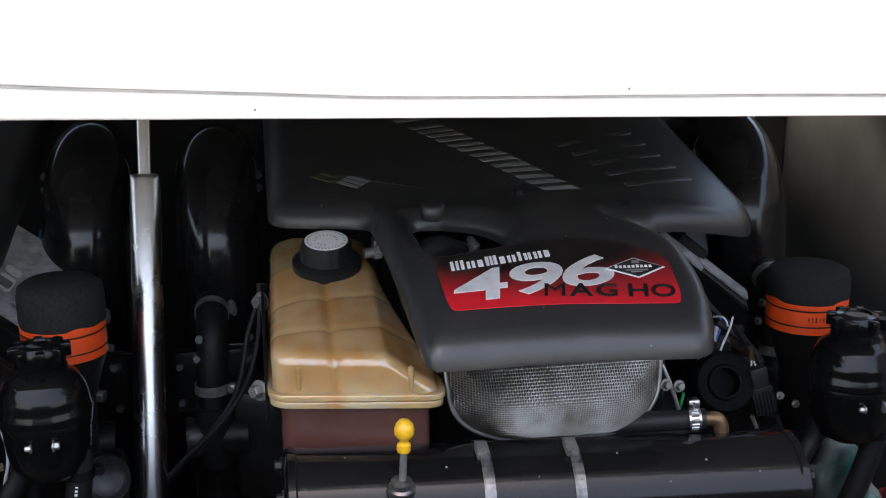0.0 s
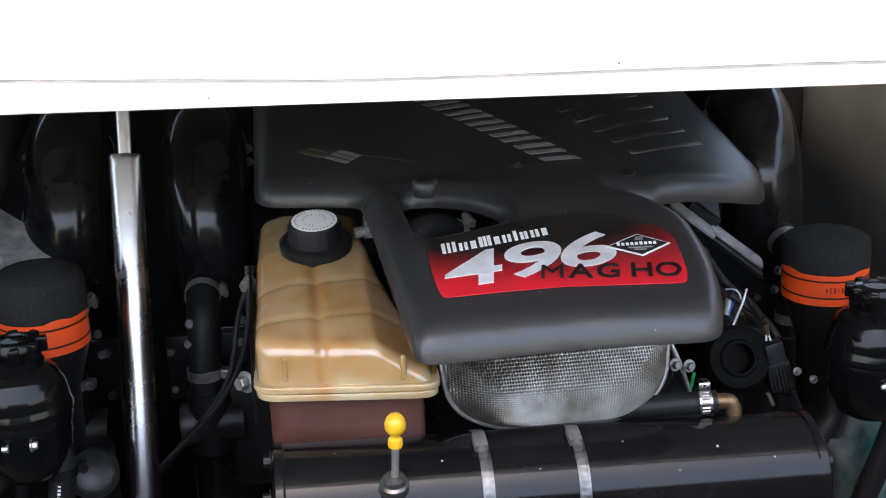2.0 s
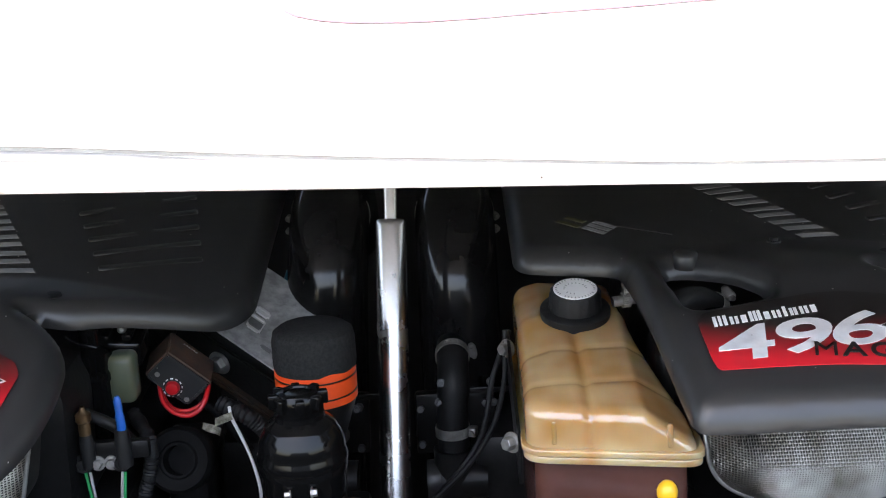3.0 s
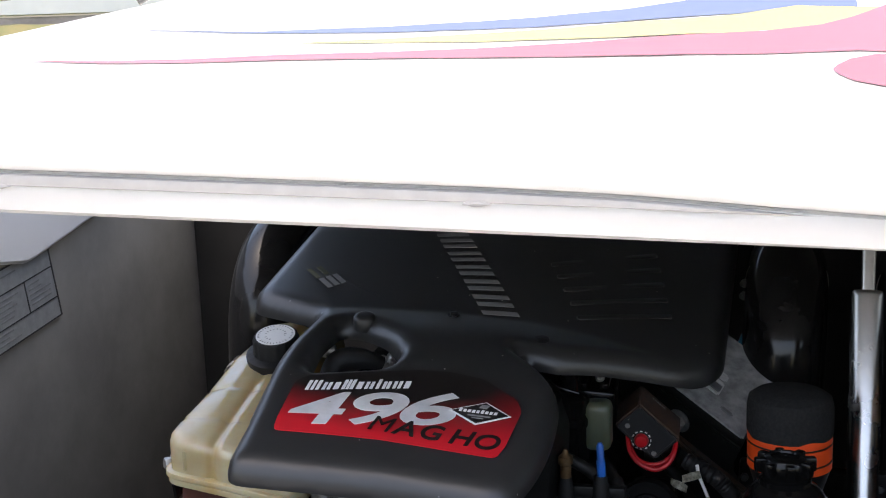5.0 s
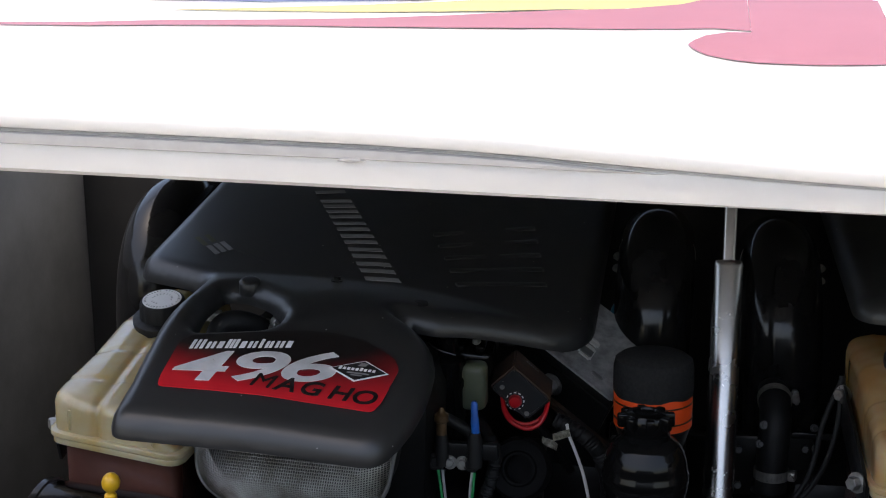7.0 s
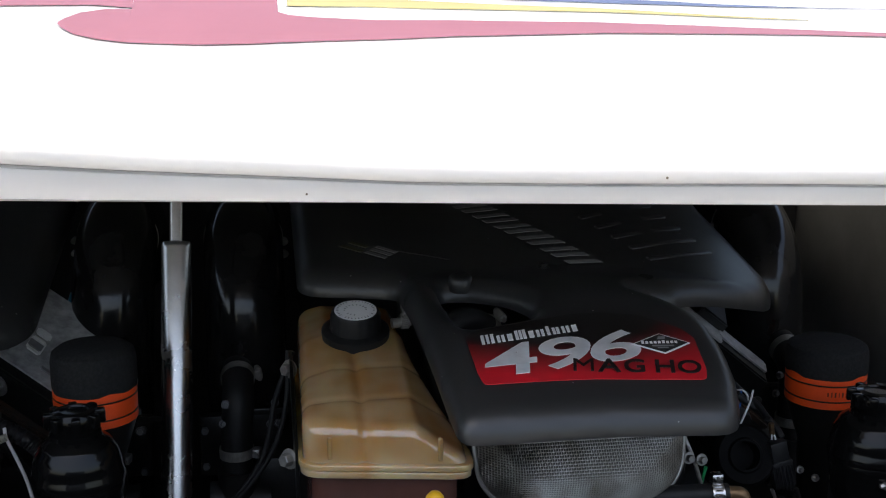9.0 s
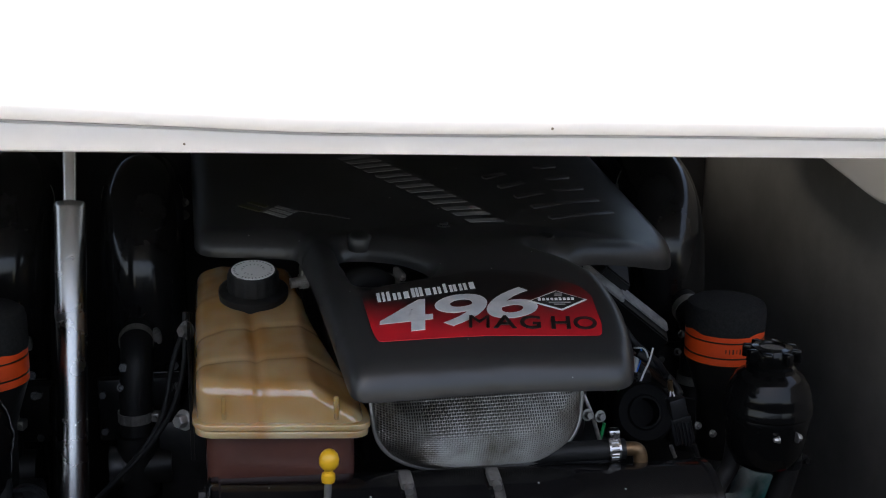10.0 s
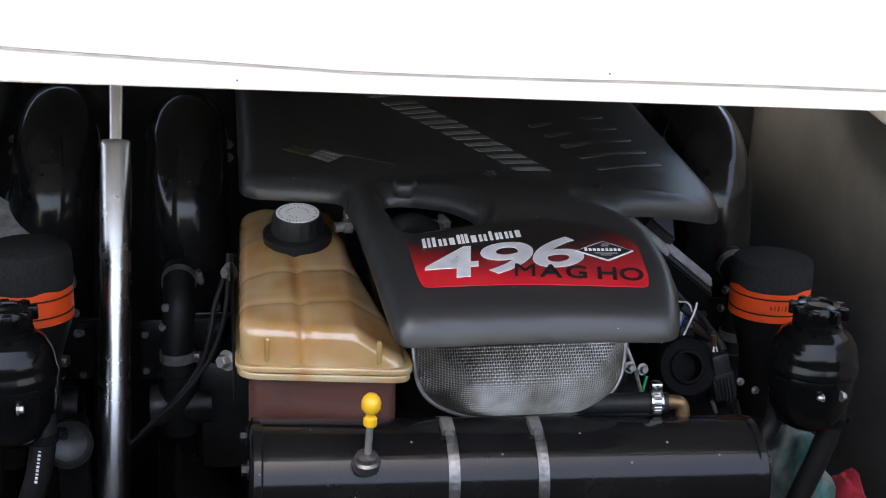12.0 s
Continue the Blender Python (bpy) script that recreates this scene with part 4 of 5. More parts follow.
    for p, d in (((0.1985, 1.291, 0.838), (0, -0.3, 1)), ((0.1735, 1.232, 0.828), (0, -0.3, 1))):
        part("small_bolt", bolt(p, d, 0.0036, 0.005), ZINC, eng)
    part("intake_casting", join(box((0.185, 1.268, 0.805), (0.085, 0.085, 0.05), 0.014, pose(0, 0, 0, 10, 0, 20), 3), tube([(0.15, 1.30, 0.815), (0.19, 1.285, 0.834), (0.225, 1.26, 0.822)], 0.010, 16)), BLACK_PAINT, eng)
    part("cover_stud", join(bolt((0.203, 1.238, 0.84), (0, 0, 1), 0.005, 0.006), tube([(0.203, 1.238, 0.80), (0.203, 1.238, 0.842)], 0.004, 10)), ZINC, eng)
    return eng


ENGINE_BASE = (0.279, 1.45, 0.05)
SPACING = 0.915
eng_r = engine(ENGINE_BASE, "twin engines in the bay")
PIVOT = Vector((0.279, 1.2, 0.85))
TO_LEFT = Matrix.Translation(PIVOT + Vector((-SPACING - 0.001, 0.004, -0.003))) @ pose(0, 0, 0, 3.88, 3.16, 0.28) @ Matrix.Translation(-PIVOT)
copy_thing(eng_r, TO_LEFT @ Matrix.Translation(ENGINE_BASE))


# ---- coolant tanks ----
def tank_profile(x, y):
    z = np.interp(y, [1.10, 1.150, 1.190, 1.197, 1.255, 1.263, 1.33, 1.48], [0.783, 0.7900, 0.8000, 0.8018, 0.8138, 0.8158, 0.830, 0.834])
    z = z - 0.65 * np.maximum(x - 0.088, 0) - 0.32 * np.maximum(0.008 - x, 0) * np.clip((y - 1.16) / 0.1, 0, 1)
    z = z - 0.0035 * np.exp(-((x - 0.036) / 0.0055) ** 2)
    for g in (1.191, 1.256):
        z = z - 0.0017 * np.exp(-((y - g) / 0.0035) ** 2)
    return z


def expansion_tank(dx, mat, label, turn=None):
    T = thing("expansion_tank", (dx + 0.05, 1.29, 0.60), label, "coolant tank", "coolant tanks of the twin engines")
    foot = rounded([(-0.028, 1.150), (0.143, 1.118), (0.143, 1.172), (0.126, 1.215), (0.104, 1.290), (0.094, 1.44), (-0.022, 1.465)], [0.022, 0.022, 0.014, 0.03, 0.03, 0.022, 0.022])
    dist = lambda x, y: seg_dist(x - dx, y, foot) - np.where(y < 1.2, 0.004 * np.exp(-((x - dx - 0.036) / 0.0055) ** 2), 0.0)
    body = part("body", shell(dist, lambda x, y: tank_profile(x - dx, y), (dx - 0.04, 1.10, dx + 0.16, 1.48), 0.0035, 0.0125, 0.0, 0.746), mat, T, "", 60)
    part("seam_rim", join(plate([(p[0] + dx, p[1]) for p in rounded([(-0.033, 1.144), (0.148, 1.112), (0.148, 1.174), (0.131, 1.217), (0.109, 1.292), (0.099, 1.446), (-0.027, 1.471)], [0.024, 0.024, 0.014, 0.03, 0.03, 0.024, 0.024])], 0.006, Matrix.Translation((0, 0, 0.742)), 0.002),
                          plate([(p[0] + dx, p[1]) for p in rounded([(-0.031, 1.146), (0.146, 1.114), (0.146, 1.173), (0.129, 1.216), (0.107, 1.291), (0.097, 1.444), (-0.025, 1.469)], [0.024, 0.024, 0.014, 0.03, 0.03, 0.024, 0.024])], 0.007, Matrix.Translation((0, 0, 0.733)), 0.002)), mat, T)
    low = rounded([(dx - 0.020, 1.158), (dx + 0.134, 1.130), (dx + 0.130, 1.18), (dx + 0.090, 1.43), (dx - 0.016, 1.45)], 0.02)
    part("lower_half", plate(low, 0.16, Matrix.Translation((0, 0, 0.58)), 0.002), COOLANT, T, "lower half stained dark red by coolant")
    for bx, by in ((0.0, 1.1467), (0.112, 1.1257)):
        part("boss", box((dx + bx, by, 0.764), (0.006, 0.006, 0.026), 0.0025, None, 3), mat, T)
    tilt = pose(0, 0, 0, 12, 0, 0)
    c = Vector((dx + 0.042, 1.325, 0.832))
    teeth = lambda a, r, z: r * (1 + 0.02 * math.cos(16 * a)) if 0.006 < z < 0.028 else r
    cap = part("cap", lathe([(0, -0.02), (0.036, -0.02), (0.0395, 0.0), (0.0395, 0.005), (0.037, 0.007), (0.030, 0.008), (0.029, 0.012), (0.0285, 0.026), (0.0265, 0.0295), (0, 0.0295)], c, tilt, 64, teeth), RUBBER, T, "black screw cap")
    up = tilt.to_3x3() @ Vector((0, 0, 1))
    part("cap_label", lathe([(0, 0), (0.0245, 0), (0.0245, 0.0008), (0, 0.0008)], c + up * 0.0295, tilt, 40), CAP_PAPER, cap, "white round paper label")
    for r in (0.0212, 0.0125):
        for k in range(34 if r > 0.02 else 14):
            if k % 11 == 10:
                continue
            a = 2 * math.pi * k / (34 if r > 0.02 else 18)
            part("print_bar", box((0, 0, 0), (0.0026 if k % 3 else 0.0018, 0.0012, 0.0003), 0, Matrix.Translation(c + up * 0.0305) @ tilt @ pose(r * math.cos(a), r * math.sin(a), 0, 0, 0, math.degrees(a))), SILVER_TAG, cap)
    for p in ((-0.034, 1.362, 0.780), (-0.040, 1.192, 0.736)):
        q = Vector((p[0] + dx, p[1], p[2]))
        part("mount_bolt", join(bolt(q, (-0.7, -0.7, 0.1), 0.0075, 0.010)), ZINC, T)
    part("bracket", box((dx - 0.033, 1.28, 0.745), (0.004, 0.22, 0.05), 0.001, pose(0, 0, 0, 14, 0, 0)), BLACK_SATIN, T, "black steel side bracket")
    part("hose_nipple", join(tube([(dx + 0.085, 1.33, 0.840), (dx + 0.115, 1.335, 0.842)], 0.006, 12), hose_clamp((dx + 0.10, 1.333, 0.841), (1, 0.1, 0), 0.0075, 0.010, (0, -0.3, 1))), ZINC, T)
    if turn:
        T.matrix_basis = turn @ T.matrix_basis
    return T


expansion_tank(0.0, AMBER, "amber stained plastic coolant tank with black cap")
expansion_tank(0.0, IVORY, "yellowed ivory plastic coolant tank with black cap", TO_LEFT)


# ---- breather filters with orange bands and black foam tops ----
def breather(x, y, z, r, label, tall=1.0):
    F = thing("breather_filter", (x, y, z - 0.14), label, "filter", "breather filters")
    part("canister", lathe([(0, -0.14), (r * 0.55, -0.14), (r * 0.60, -0.06), (r * 0.80, -0.03), (r * 0.95, -0.008), (r * 0.96, 0.0), (0, 0)], (x, y, z - 0.035), None, 48), BLACK_SATIN, F)
    part("band", lathe([(r * 0.96, -0.040), (r * 0.985, -0.040), (r * 0.985, -0.0315), (r * 0.965, -0.031), (r * 0.965, -0.029), (r * 0.985, -0.0285), (r * 0.99, -0.012), (r * 0.97, -0.0115), (r * 0.97, -0.0095), (r * 0.99, -0.009), (r * 0.99, 0.004), (0, 0.004)], (x, y, z), None, 64), ORANGE, F, "orange band with printed bars")
    part("foam_top", lathe([(0, -0.003), (r * 0.99, -0.003), (r * 1.01, 0.004), (r * 1.005, 0.030 * tall), (r * 0.96, 0.040 * tall), (r * 0.80, 0.0455 * tall), (r * 0.4, 0.047 * tall), (0, 0.047 * tall)], (x, y, z), None, 64, lambda a, q, h: q * (1 + 0.006 * math.sin(3 * a + 1) + 0.004 * math.sin(7 * a))), FOAM, F, "soft black foam sleeve")
    for low in (-0.0305, -0.0105):
        part("band_line", lathe([(r * 0.95, low - 0.0007), (r * 0.994, low - 0.0007), (r * 0.994, low + 0.0007), (r * 0.95, low + 0.0007)], (x, y, z), None, 64), PRINT_BLACK, F, "thin black line")
    for k, wide in enumerate((0.0028, 0.0022, 0.0034, 0.0016, 0.0030, 0.0024)):
        a = radians(-112 + 5.2 * k)
        part("print_bar", box((0, 0, 0), (0.0006, wide * 0.6, 0.0065 if k % 3 else 0.0050), 0, pose(x + r * 0.987 * math.cos(a), y + r * 0.987 * math.sin(a), z - 0.0205, 0, 0, math.degrees(a))), DARK_ORANGE, F)
    return F


breather(-0.257, 1.335, 0.783, 0.0475, "orange banded filter with black foam top beside the ram")
breather(0.634, 1.335, 0.757, 0.0500, "orange banded filter with black foam top by the wall", 0.74)


# ---- black fluid reservoirs with finned caps ----
def reservoir(x, y, z, r, label):
    """z is the height of its widest ring."""
    R = thing("fluid_reservoir", (x, y, z - 0.12), label, "reservoir", "black fluid reservoirs")
    part("body", lathe([(0, -0.078), (r * 0.45, -0.078), (r * 0.70, -0.070), (r * 0.86, -0.052), (r * 0.925, -0.030), (r * 0.935, -0.018), (r * 0.965, -0.015), (r * 0.965, -0.011), (r * 0.95, -0.008), (r * 1.0, -0.005), (r * 1.0, 0.002), (r * 0.955, 0.006), (r * 0.95, 0.012), (r * 0.93, 0.018), (r * 0.87, 0.0275), (r * 0.80, 0.0325), (r * 0.79, 0.0345), (r * 0.72, 0.0380), (r * 0.62, 0.041), (r * 0.56, 0.043), (r * 0.55, 0.048), (r * 0.47, 0.050), (r * 0.46, 0.056), (0, 0.056)], (x, y, z), None, 64), GLOSS_PLASTIC, R)
    cap = part("cap", lathe([(0, 0.05), (r * 0.48, 0.05), (r * 0.50, 0.053), (r * 0.50, 0.066), (r * 0.44, 0.071), (r * 0.30, 0.072), (r * 0.28, 0.070), (0, 0.070)], (x, y, z), None, 48), GLOSS_PLASTIC, R, "finned black screw cap")
    for k in range(8):
        a = 2 * math.pi * k / 8 + 0.2
        part("fin", box((0, 0, 0), (r * 0.26, 0.0095, 0.015), 0.002, pose(x + r * 0.52 * math.cos(a), y + r * 0.52 * math.sin(a), z + 0.063, 0, 0, math.degrees(a))), GLOSS_PLASTIC, cap)
    for ox, oz, side, big in ((0.012, -0.023, 1, 0.0042), (-0.009, -0.024, -1, 0.0030)):
        part("band_screw", bolt((x + ox, y - r * 0.96, z + oz), (side, 0, 0), big, 0.005), ZINC, R)
    out = part("outlet_hose", tube([(x + 0.030, y - 0.006, z - 0.045), (x + 0.029, y - 0.008, z - 0.075), (x + 0.020, y - 0.004, z - 0.12), (x - 0.002, y, z - 0.19), (x - 0.03, y + 0.01, z - 0.32), (x - 0.03, y + 0.05, z - 0.63)], 0.0135, 20), RUBBER, R, "black rubber outlet hose")
    part("hose_clamp", hose_clamp((x + 0.029, y - 0.008, z - 0.072), (0, 0, 1), 0.0140, 0.010, (1, 0.3, 0)), PULLEY, out)
    part("return_hose", tube([(x - 0.032, y + 0.012, z - 0.045), (x - 0.036, y + 0.012, z - 0.08), (x - 0.058, y + 0.01, z - 0.13), (x - 0.07, y + 0.02, z - 0.30), (x - 0.05, y + 0.05, z - 0.63)], 0.011, 16), RUBBER, R)
    for k in range(9 if x < 0 else 0):
        u = k / 8
        part("print_bar", box((0, 0, 0), (0.0030, 0.0012, 0.0026 if k % 3 else 0.0016), 0, pose(x + 0.0265 - 0.0065 * u, y - 0.0205 + 0.002 * u, z - 0.083 - 0.036 * u, 8, 12, 0)), PRINT_WHITE, out)
    return R


reservoir(-0.2625, 1.215, 0.724, 0.0485, "glossy black fluid reservoir beside the ram")
reservoir(0.627, 1.195, 0.704, 0.0515, "glossy black fluid reservoir near the side wall")


# ---- engine control modules beside the covers ----
def slab(corner, e1, e2, depth):
    """A box from a corner along e1 and e2, hanging depth below that face."""
    c, a, b = Vector(corner), Vector(e1), Vector(e2)
    n = a.cross(b).normalized()
    if n.z < 0:
        n = -n
    bm = bmesh.new()
    vs = [bm.verts.new(c + a * i + b * j - n * k) for k in (0, depth) for i, j in ((0, 0), (1, 0), (1, 1), (0, 1))]
    for f in ((0, 1, 2, 3), (4, 5, 6, 7), (0, 1, 5, 4), (1, 2, 6, 5), (2, 3, 7, 6), (3, 0, 4, 7)):
        bm.faces.new([vs[k] for k in f])
    bmesh.ops.bevel(bm, geom=bm.edges[:], offset=0.0025, segments=2, affect="EDGES")
    return bm, n


def control_module(turn=None, share=0.96, up=0.0):
    base = (0.54, 1.45, 0.70)
    E = thing("engine_control_module", base, "grey engine control module with silver foil tag", "control unit", "engine control modules")
    c, e1, e2 = Vector((0.482, 1.458, 0.802 + up)), Vector((0.106, -0.058, -0.086) if share < 0.5 else (0.128, -0.058, -0.066)), Vector((0.030, 0.105, 0.030))
    bm, n = slab(c, e1, e2 * (0.30 if share < 0.5 else 1.5), 0.048)
    part("casing", bm, BLACK_SATIN, E)
    bm, _ = slab(c + n * 0.0025 + e1 * 0.02 + e2 * (0.02 if share < 0.5 else 0.14), e1 * 0.96, e2 * share, 0.002)
    if share < 0.5:
        bm.free()
        bm, _ = slab(c + n * 0.0025 + e1 * 0.02 + e2 * 0.02, e1 * 0.46, e2 * 0.22, 0.002)
        blade, _ = slab(c + n * 0.0035 + e1 * 0.46 + e2 * 0.14, e1 * 0.52, e2 * 0.20, 0.002)
        plug, _ = slab(c + n * 0.016 + e1 * 0.22 + e2 * 0.26, e1 * 0.28, e2 * 0.45, 0.030)
        part("blade", blade, SILVER_TAG, E, "bare grey metal blade")
        part("plug", plug, GREY_CASE, E, "black wire plug")
    tag = part("foil_tag", bm, SILVER_TAG, E, "silver foil tag with printed bars")
    if share < 0.5:
        fields = ()
    else:
        fields = ((0.50, 0.45, 0.14, 0.22), (0.50, 0.72, 0.14, 0.10), (0.25, 0.25, 0.16, 0.04), (0.25, 0.33, 0.12, 0.03), (0.70, 0.30, 0.12, 0.04))
    for i, (u, v, w, h) in enumerate(fields):
        bm, _ = slab(c + n * 0.0032 + e1 * u + e2 * v, e1 * w, e2 * h, 0.0005)
        part("print_bar", bm, WHITE_PAPER if i < 2 else PRINT_GREY, tag)
    for k in range(6 if fields else 0):
        bm, _ = slab(c + n * 0.0036 + e1 * (0.515 + 0.020 * k) + e2 * 0.50, e1 * 0.0045, e2 * 0.10, 0.0004)
        part("print_bar", bm, PRINT_GREY, tag)
    face = e1.cross(n).normalized()
    if face.y > 0:
        face = -face
    part("mount_bolt", bolt(c + e1 * 0.46 - n * 0.024 + face * 0.002, face, 0.0075 if share < 0.5 else 0.0105, 0.009), ZINC, E)
    edge, _ = slab(c + e1 * 0.40 - n * 0.042 + face * 0.012, e1 * 0.85, -face * 0.012, 0.010)
    part("bracket", edge, RUSTY, E, "rust stained mounting bracket")
    part("harness", tube([c + e1 * 0.05 - n * 0.07 + face * 0.01, c + e1 * 0.35 - n * 0.085 + face * 0.012, c + e1 * 0.7 - n * 0.10 + face * 0.01, c + e1 * 0.95 - n * 0.13], 0.006, 10, 12, lambda s_: 0.006 + 0.0008 * math.sin(s_ * 2200)), RUBBER, E, "ribbed black cable loom")
    if turn:
        E.matrix_basis = turn @ E.matrix_basis
    return E


control_module(share=0.22)
control_module(TO_LEFT, 1.32, 0.0)


# ---- breaker box with red button on the port engine ----
B = thing("breaker_box", (-0.42, 1.38, 0.70), "dark rust stained breaker box with red reset button", "breaker box")
fa, fb, fc = Vector((-0.427, 1.345, 0.802)), Vector((-0.457, 1.345, 0.775)), Vector((-0.380, 1.348, 0.760))
e1, e2 = fc - fa, fb - fa
nf = e1.cross(e2).normalized()
if nf.y > 0:
    nf = -nf
bm = bmesh.new()
vs = [bm.verts.new(fa + e1 * i + e2 * j - nf * k + Vector((0, 0, 0.012 if k else 0))) for k in (0, 0.038) for i, j in ((0, 0), (1, 0), (1, 1), (0, 1))]
for f in ((0, 1, 2, 3), (4, 5, 6, 7), (0, 1, 5, 4), (1, 2, 6, 5), (2, 3, 7, 6), (3, 0, 4, 7)):
    bm.faces.new([vs[k] for k in f])
bmesh.ops.bevel(bm, geom=bm.edges[:], offset=0.002, segments=2, affect="EDGES")
part("box", bm, RUSTY, B)
bm, _ = slab(fa + e1 * 0.03 + e2 * 0.03 + nf * 0.0012, e1 * 0.94, e2 * 0.94, 0.001)
part("face_plate", bm, COVER, B, "scuffed black face plate")
ctr = fa + e1 * 0.535 + e2 * 0.776 + nf * 0.0012
M = aim(nf)
part("button", lathe([(0, 0), (0.0085, 0), (0.0085, 0.004), (0.0068, 0.0075), (0.004, 0.0082), (0, 0.0082)], ctr, M, 24), RED, B, "red push button")
part("button_ring", lathe([(0.0087, 0), (0.0125, 0), (0.0125, 0.0012), (0.0087, 0.0018)], ctr, M, 24), PRINT_BLACK, B)
for k in range(12):
    a = 2 * math.pi * k / 12
    part("print_bar", box((0, 0, 0), (0.0012, 0.0030, 0.0005), 0, Matrix.Translation(ctr) @ M @ pose(0.0110 * math.cos(a), 0.0110 * math.sin(a), 0.0016, 0, 0, math.degrees(a))), PRINT_WHITE, B)
for u, v in ((0.16, 0.72), (0.88, 0.84)):
    part("screw", lathe([(0, 0), (0.0034, 0), (0.003, 0.0018), (0, 0.0022)], fa + e1 * u + e2 * v + nf * 0.0012, M, 16), ZINC, B)
for k in range(6):
    part("print_bar", box((0, 0, 0), (0.0022, 0.0008, 0.0055), 0, Matrix.Translation(fa + e1 * (0.30 + 0.055 * k) - nf * 0.030 + Vector((0, 0, 0.0075)))), PRINT_GREY, B)
for dy, r in ((0.0, 0.0030), (0.008, 0.0025)):
    part("red_cable", tube([(-0.442, 1.352 + dy, 0.760), (-0.437, 1.340 + dy, 0.744), (-0.425, 1.333 + dy, 0.733), (-0.408, 1.331 + dy, 0.728 + dy * 0.4), (-0.393, 1.335 + dy, 0.735 + dy * 0.4), (-0.386, 1.345 + dy, 0.750), (-0.388, 1.37, 0.762)], r, 10), RED, B, "red battery cable")


# ---- fuel rail fittings, sensors and looms in front of the port engine's right side ----
def sensor_cluster(dx, blue=True, turn=None):
    S = thing("sensor_cluster", (dx + 0.435, 1.24, 0.66), "blue and brass sensor plugs on a black bracket" if blue else "brass sensor plugs on a black bracket", "sensors")
    p = lambda x, y, z: Vector((x + dx, y, z))
    part("bracket", box(p(0.4455, 1.245, 0.728), (0.075, 0.012, 0.020), 0.002), BLACK_SATIN, S)
    for k, x in enumerate((0.411, 0.427, 0.442, 0.452)):
        part("bolt", bolt(p(x, 1.238, 0.715), (0, -1, 0.1), 0.0055 if k in (1, 2) else 0.007, 0.006), ZINC if k in (1, 2) else BLACK_SATIN, S)
    part("blue_plug" if blue else "plug", lathe([(0, 0), (0.0050, 0), (0.0050, 0.018), (0.0042, 0.021), (0.0042, 0.036), (0.0025, 0.040), (0, 0.040)], p(0.458, 1.235, 0.752), pose(0, 0, 0, 0, -2, 0), 16), BLUE if blue else BLACK_SATIN, S, "blue plastic plug" if blue else "")
    part("plug_boot", lathe([(0, 0), (0.009, 0), (0.009, 0.03), (0.007, 0.042), (0, 0.042)], p(0.457, 1.236, 0.712), None, 16), RUBBER, S)
    part("brass_plug", lathe([(0, 0), (0.0065, 0), (0.0065, 0.014), (0.0085, 0.016), (0.0085, 0.024), (0.004, 0.027), (0.0025, 0.032), (0, 0.032)], p(0.418, 1.235, 0.750), None, 16), BRASS, S, "tarnished brass plug")
    part("plug_boot", lathe([(0, 0), (0.008, 0), (0.008, 0.03), (0.0065, 0.038), (0, 0.038)], p(0.418, 1.236, 0.712), None, 16), RUBBER, S)
    for x, z1, xb, m in ((0.414, 0.707, 0.423, GREEN), (0.419, 0.707, 0.426, LIGHT_RUBBER), (0.457, 0.706, 0.452, GREEN), (0.454, 0.706, 0.448, LIGHT_RUBBER)):
        part("wire", tube([p(x, 1.232, z1), p((x + xb) / 2, 1.229, z1 - 0.03), p(xb, 1.232, z1 - 0.07)], 0.0017, 8), m, S, "thin insulated wire")
    if turn:
        S.matrix_basis = turn @ S.matrix_basis
    return S


sensor_cluster(-0.915)

C = thing("ignition_coil", (-0.505, 1.30, 0.70), "black ringed ignition coil under the cover's edge", "ignition coil")
part("body", lathe([(0, -0.10), (0.020, -0.10), (0.022, 0.0), (0.0245, 0.004), (0.0245, 0.012), (0.021, 0.015), (0.0225, 0.028), (0.0225, 0.034), (0.018, 0.038), (0.012, 0.042), (0.012, 0.062), (0, 0.062)], (-0.503, 1.31, 0.785), None, 32), GLOSS_PLASTIC, C)
part("clip", tube([(-0.522, 1.285, 0.845), (-0.510, 1.283, 0.838), (-0.488, 1.283, 0.832)], 0.0016, 8), BLACK_PAINT, C)

part("housing", join(box((-0.490, 1.352, 0.812), (0.075, 0.05, 0.036), 0.008, pose(0, 0, 0, 12, 4, 0), 3), *[box((-0.515 + 0.025 * k, 1.342, 0.833), (0.012, 0.045, 0.010), 0.004, pose(0, 0, 0, 12, 4, 0), 2) for k in range(3)]), GLOSS_PLASTIC, C)
for x, z in ((-0.508, 0.845), (-0.470, 0.838)):
    part("housing_screw", bolt((x, 1.325, z), (0, -0.6, 0.8), 0.0036, 0.004), ZINC, C)
G = thing("fluid_bottle", (-0.467, 1.31, 0.70), "pale green translucent plastic bottle beside the coil", "bottle")
part("body", join(box((-0.471, 1.315, 0.786), (0.031, 0.034, 0.058), 0.009, None, 3)), PALE_GREEN, G)

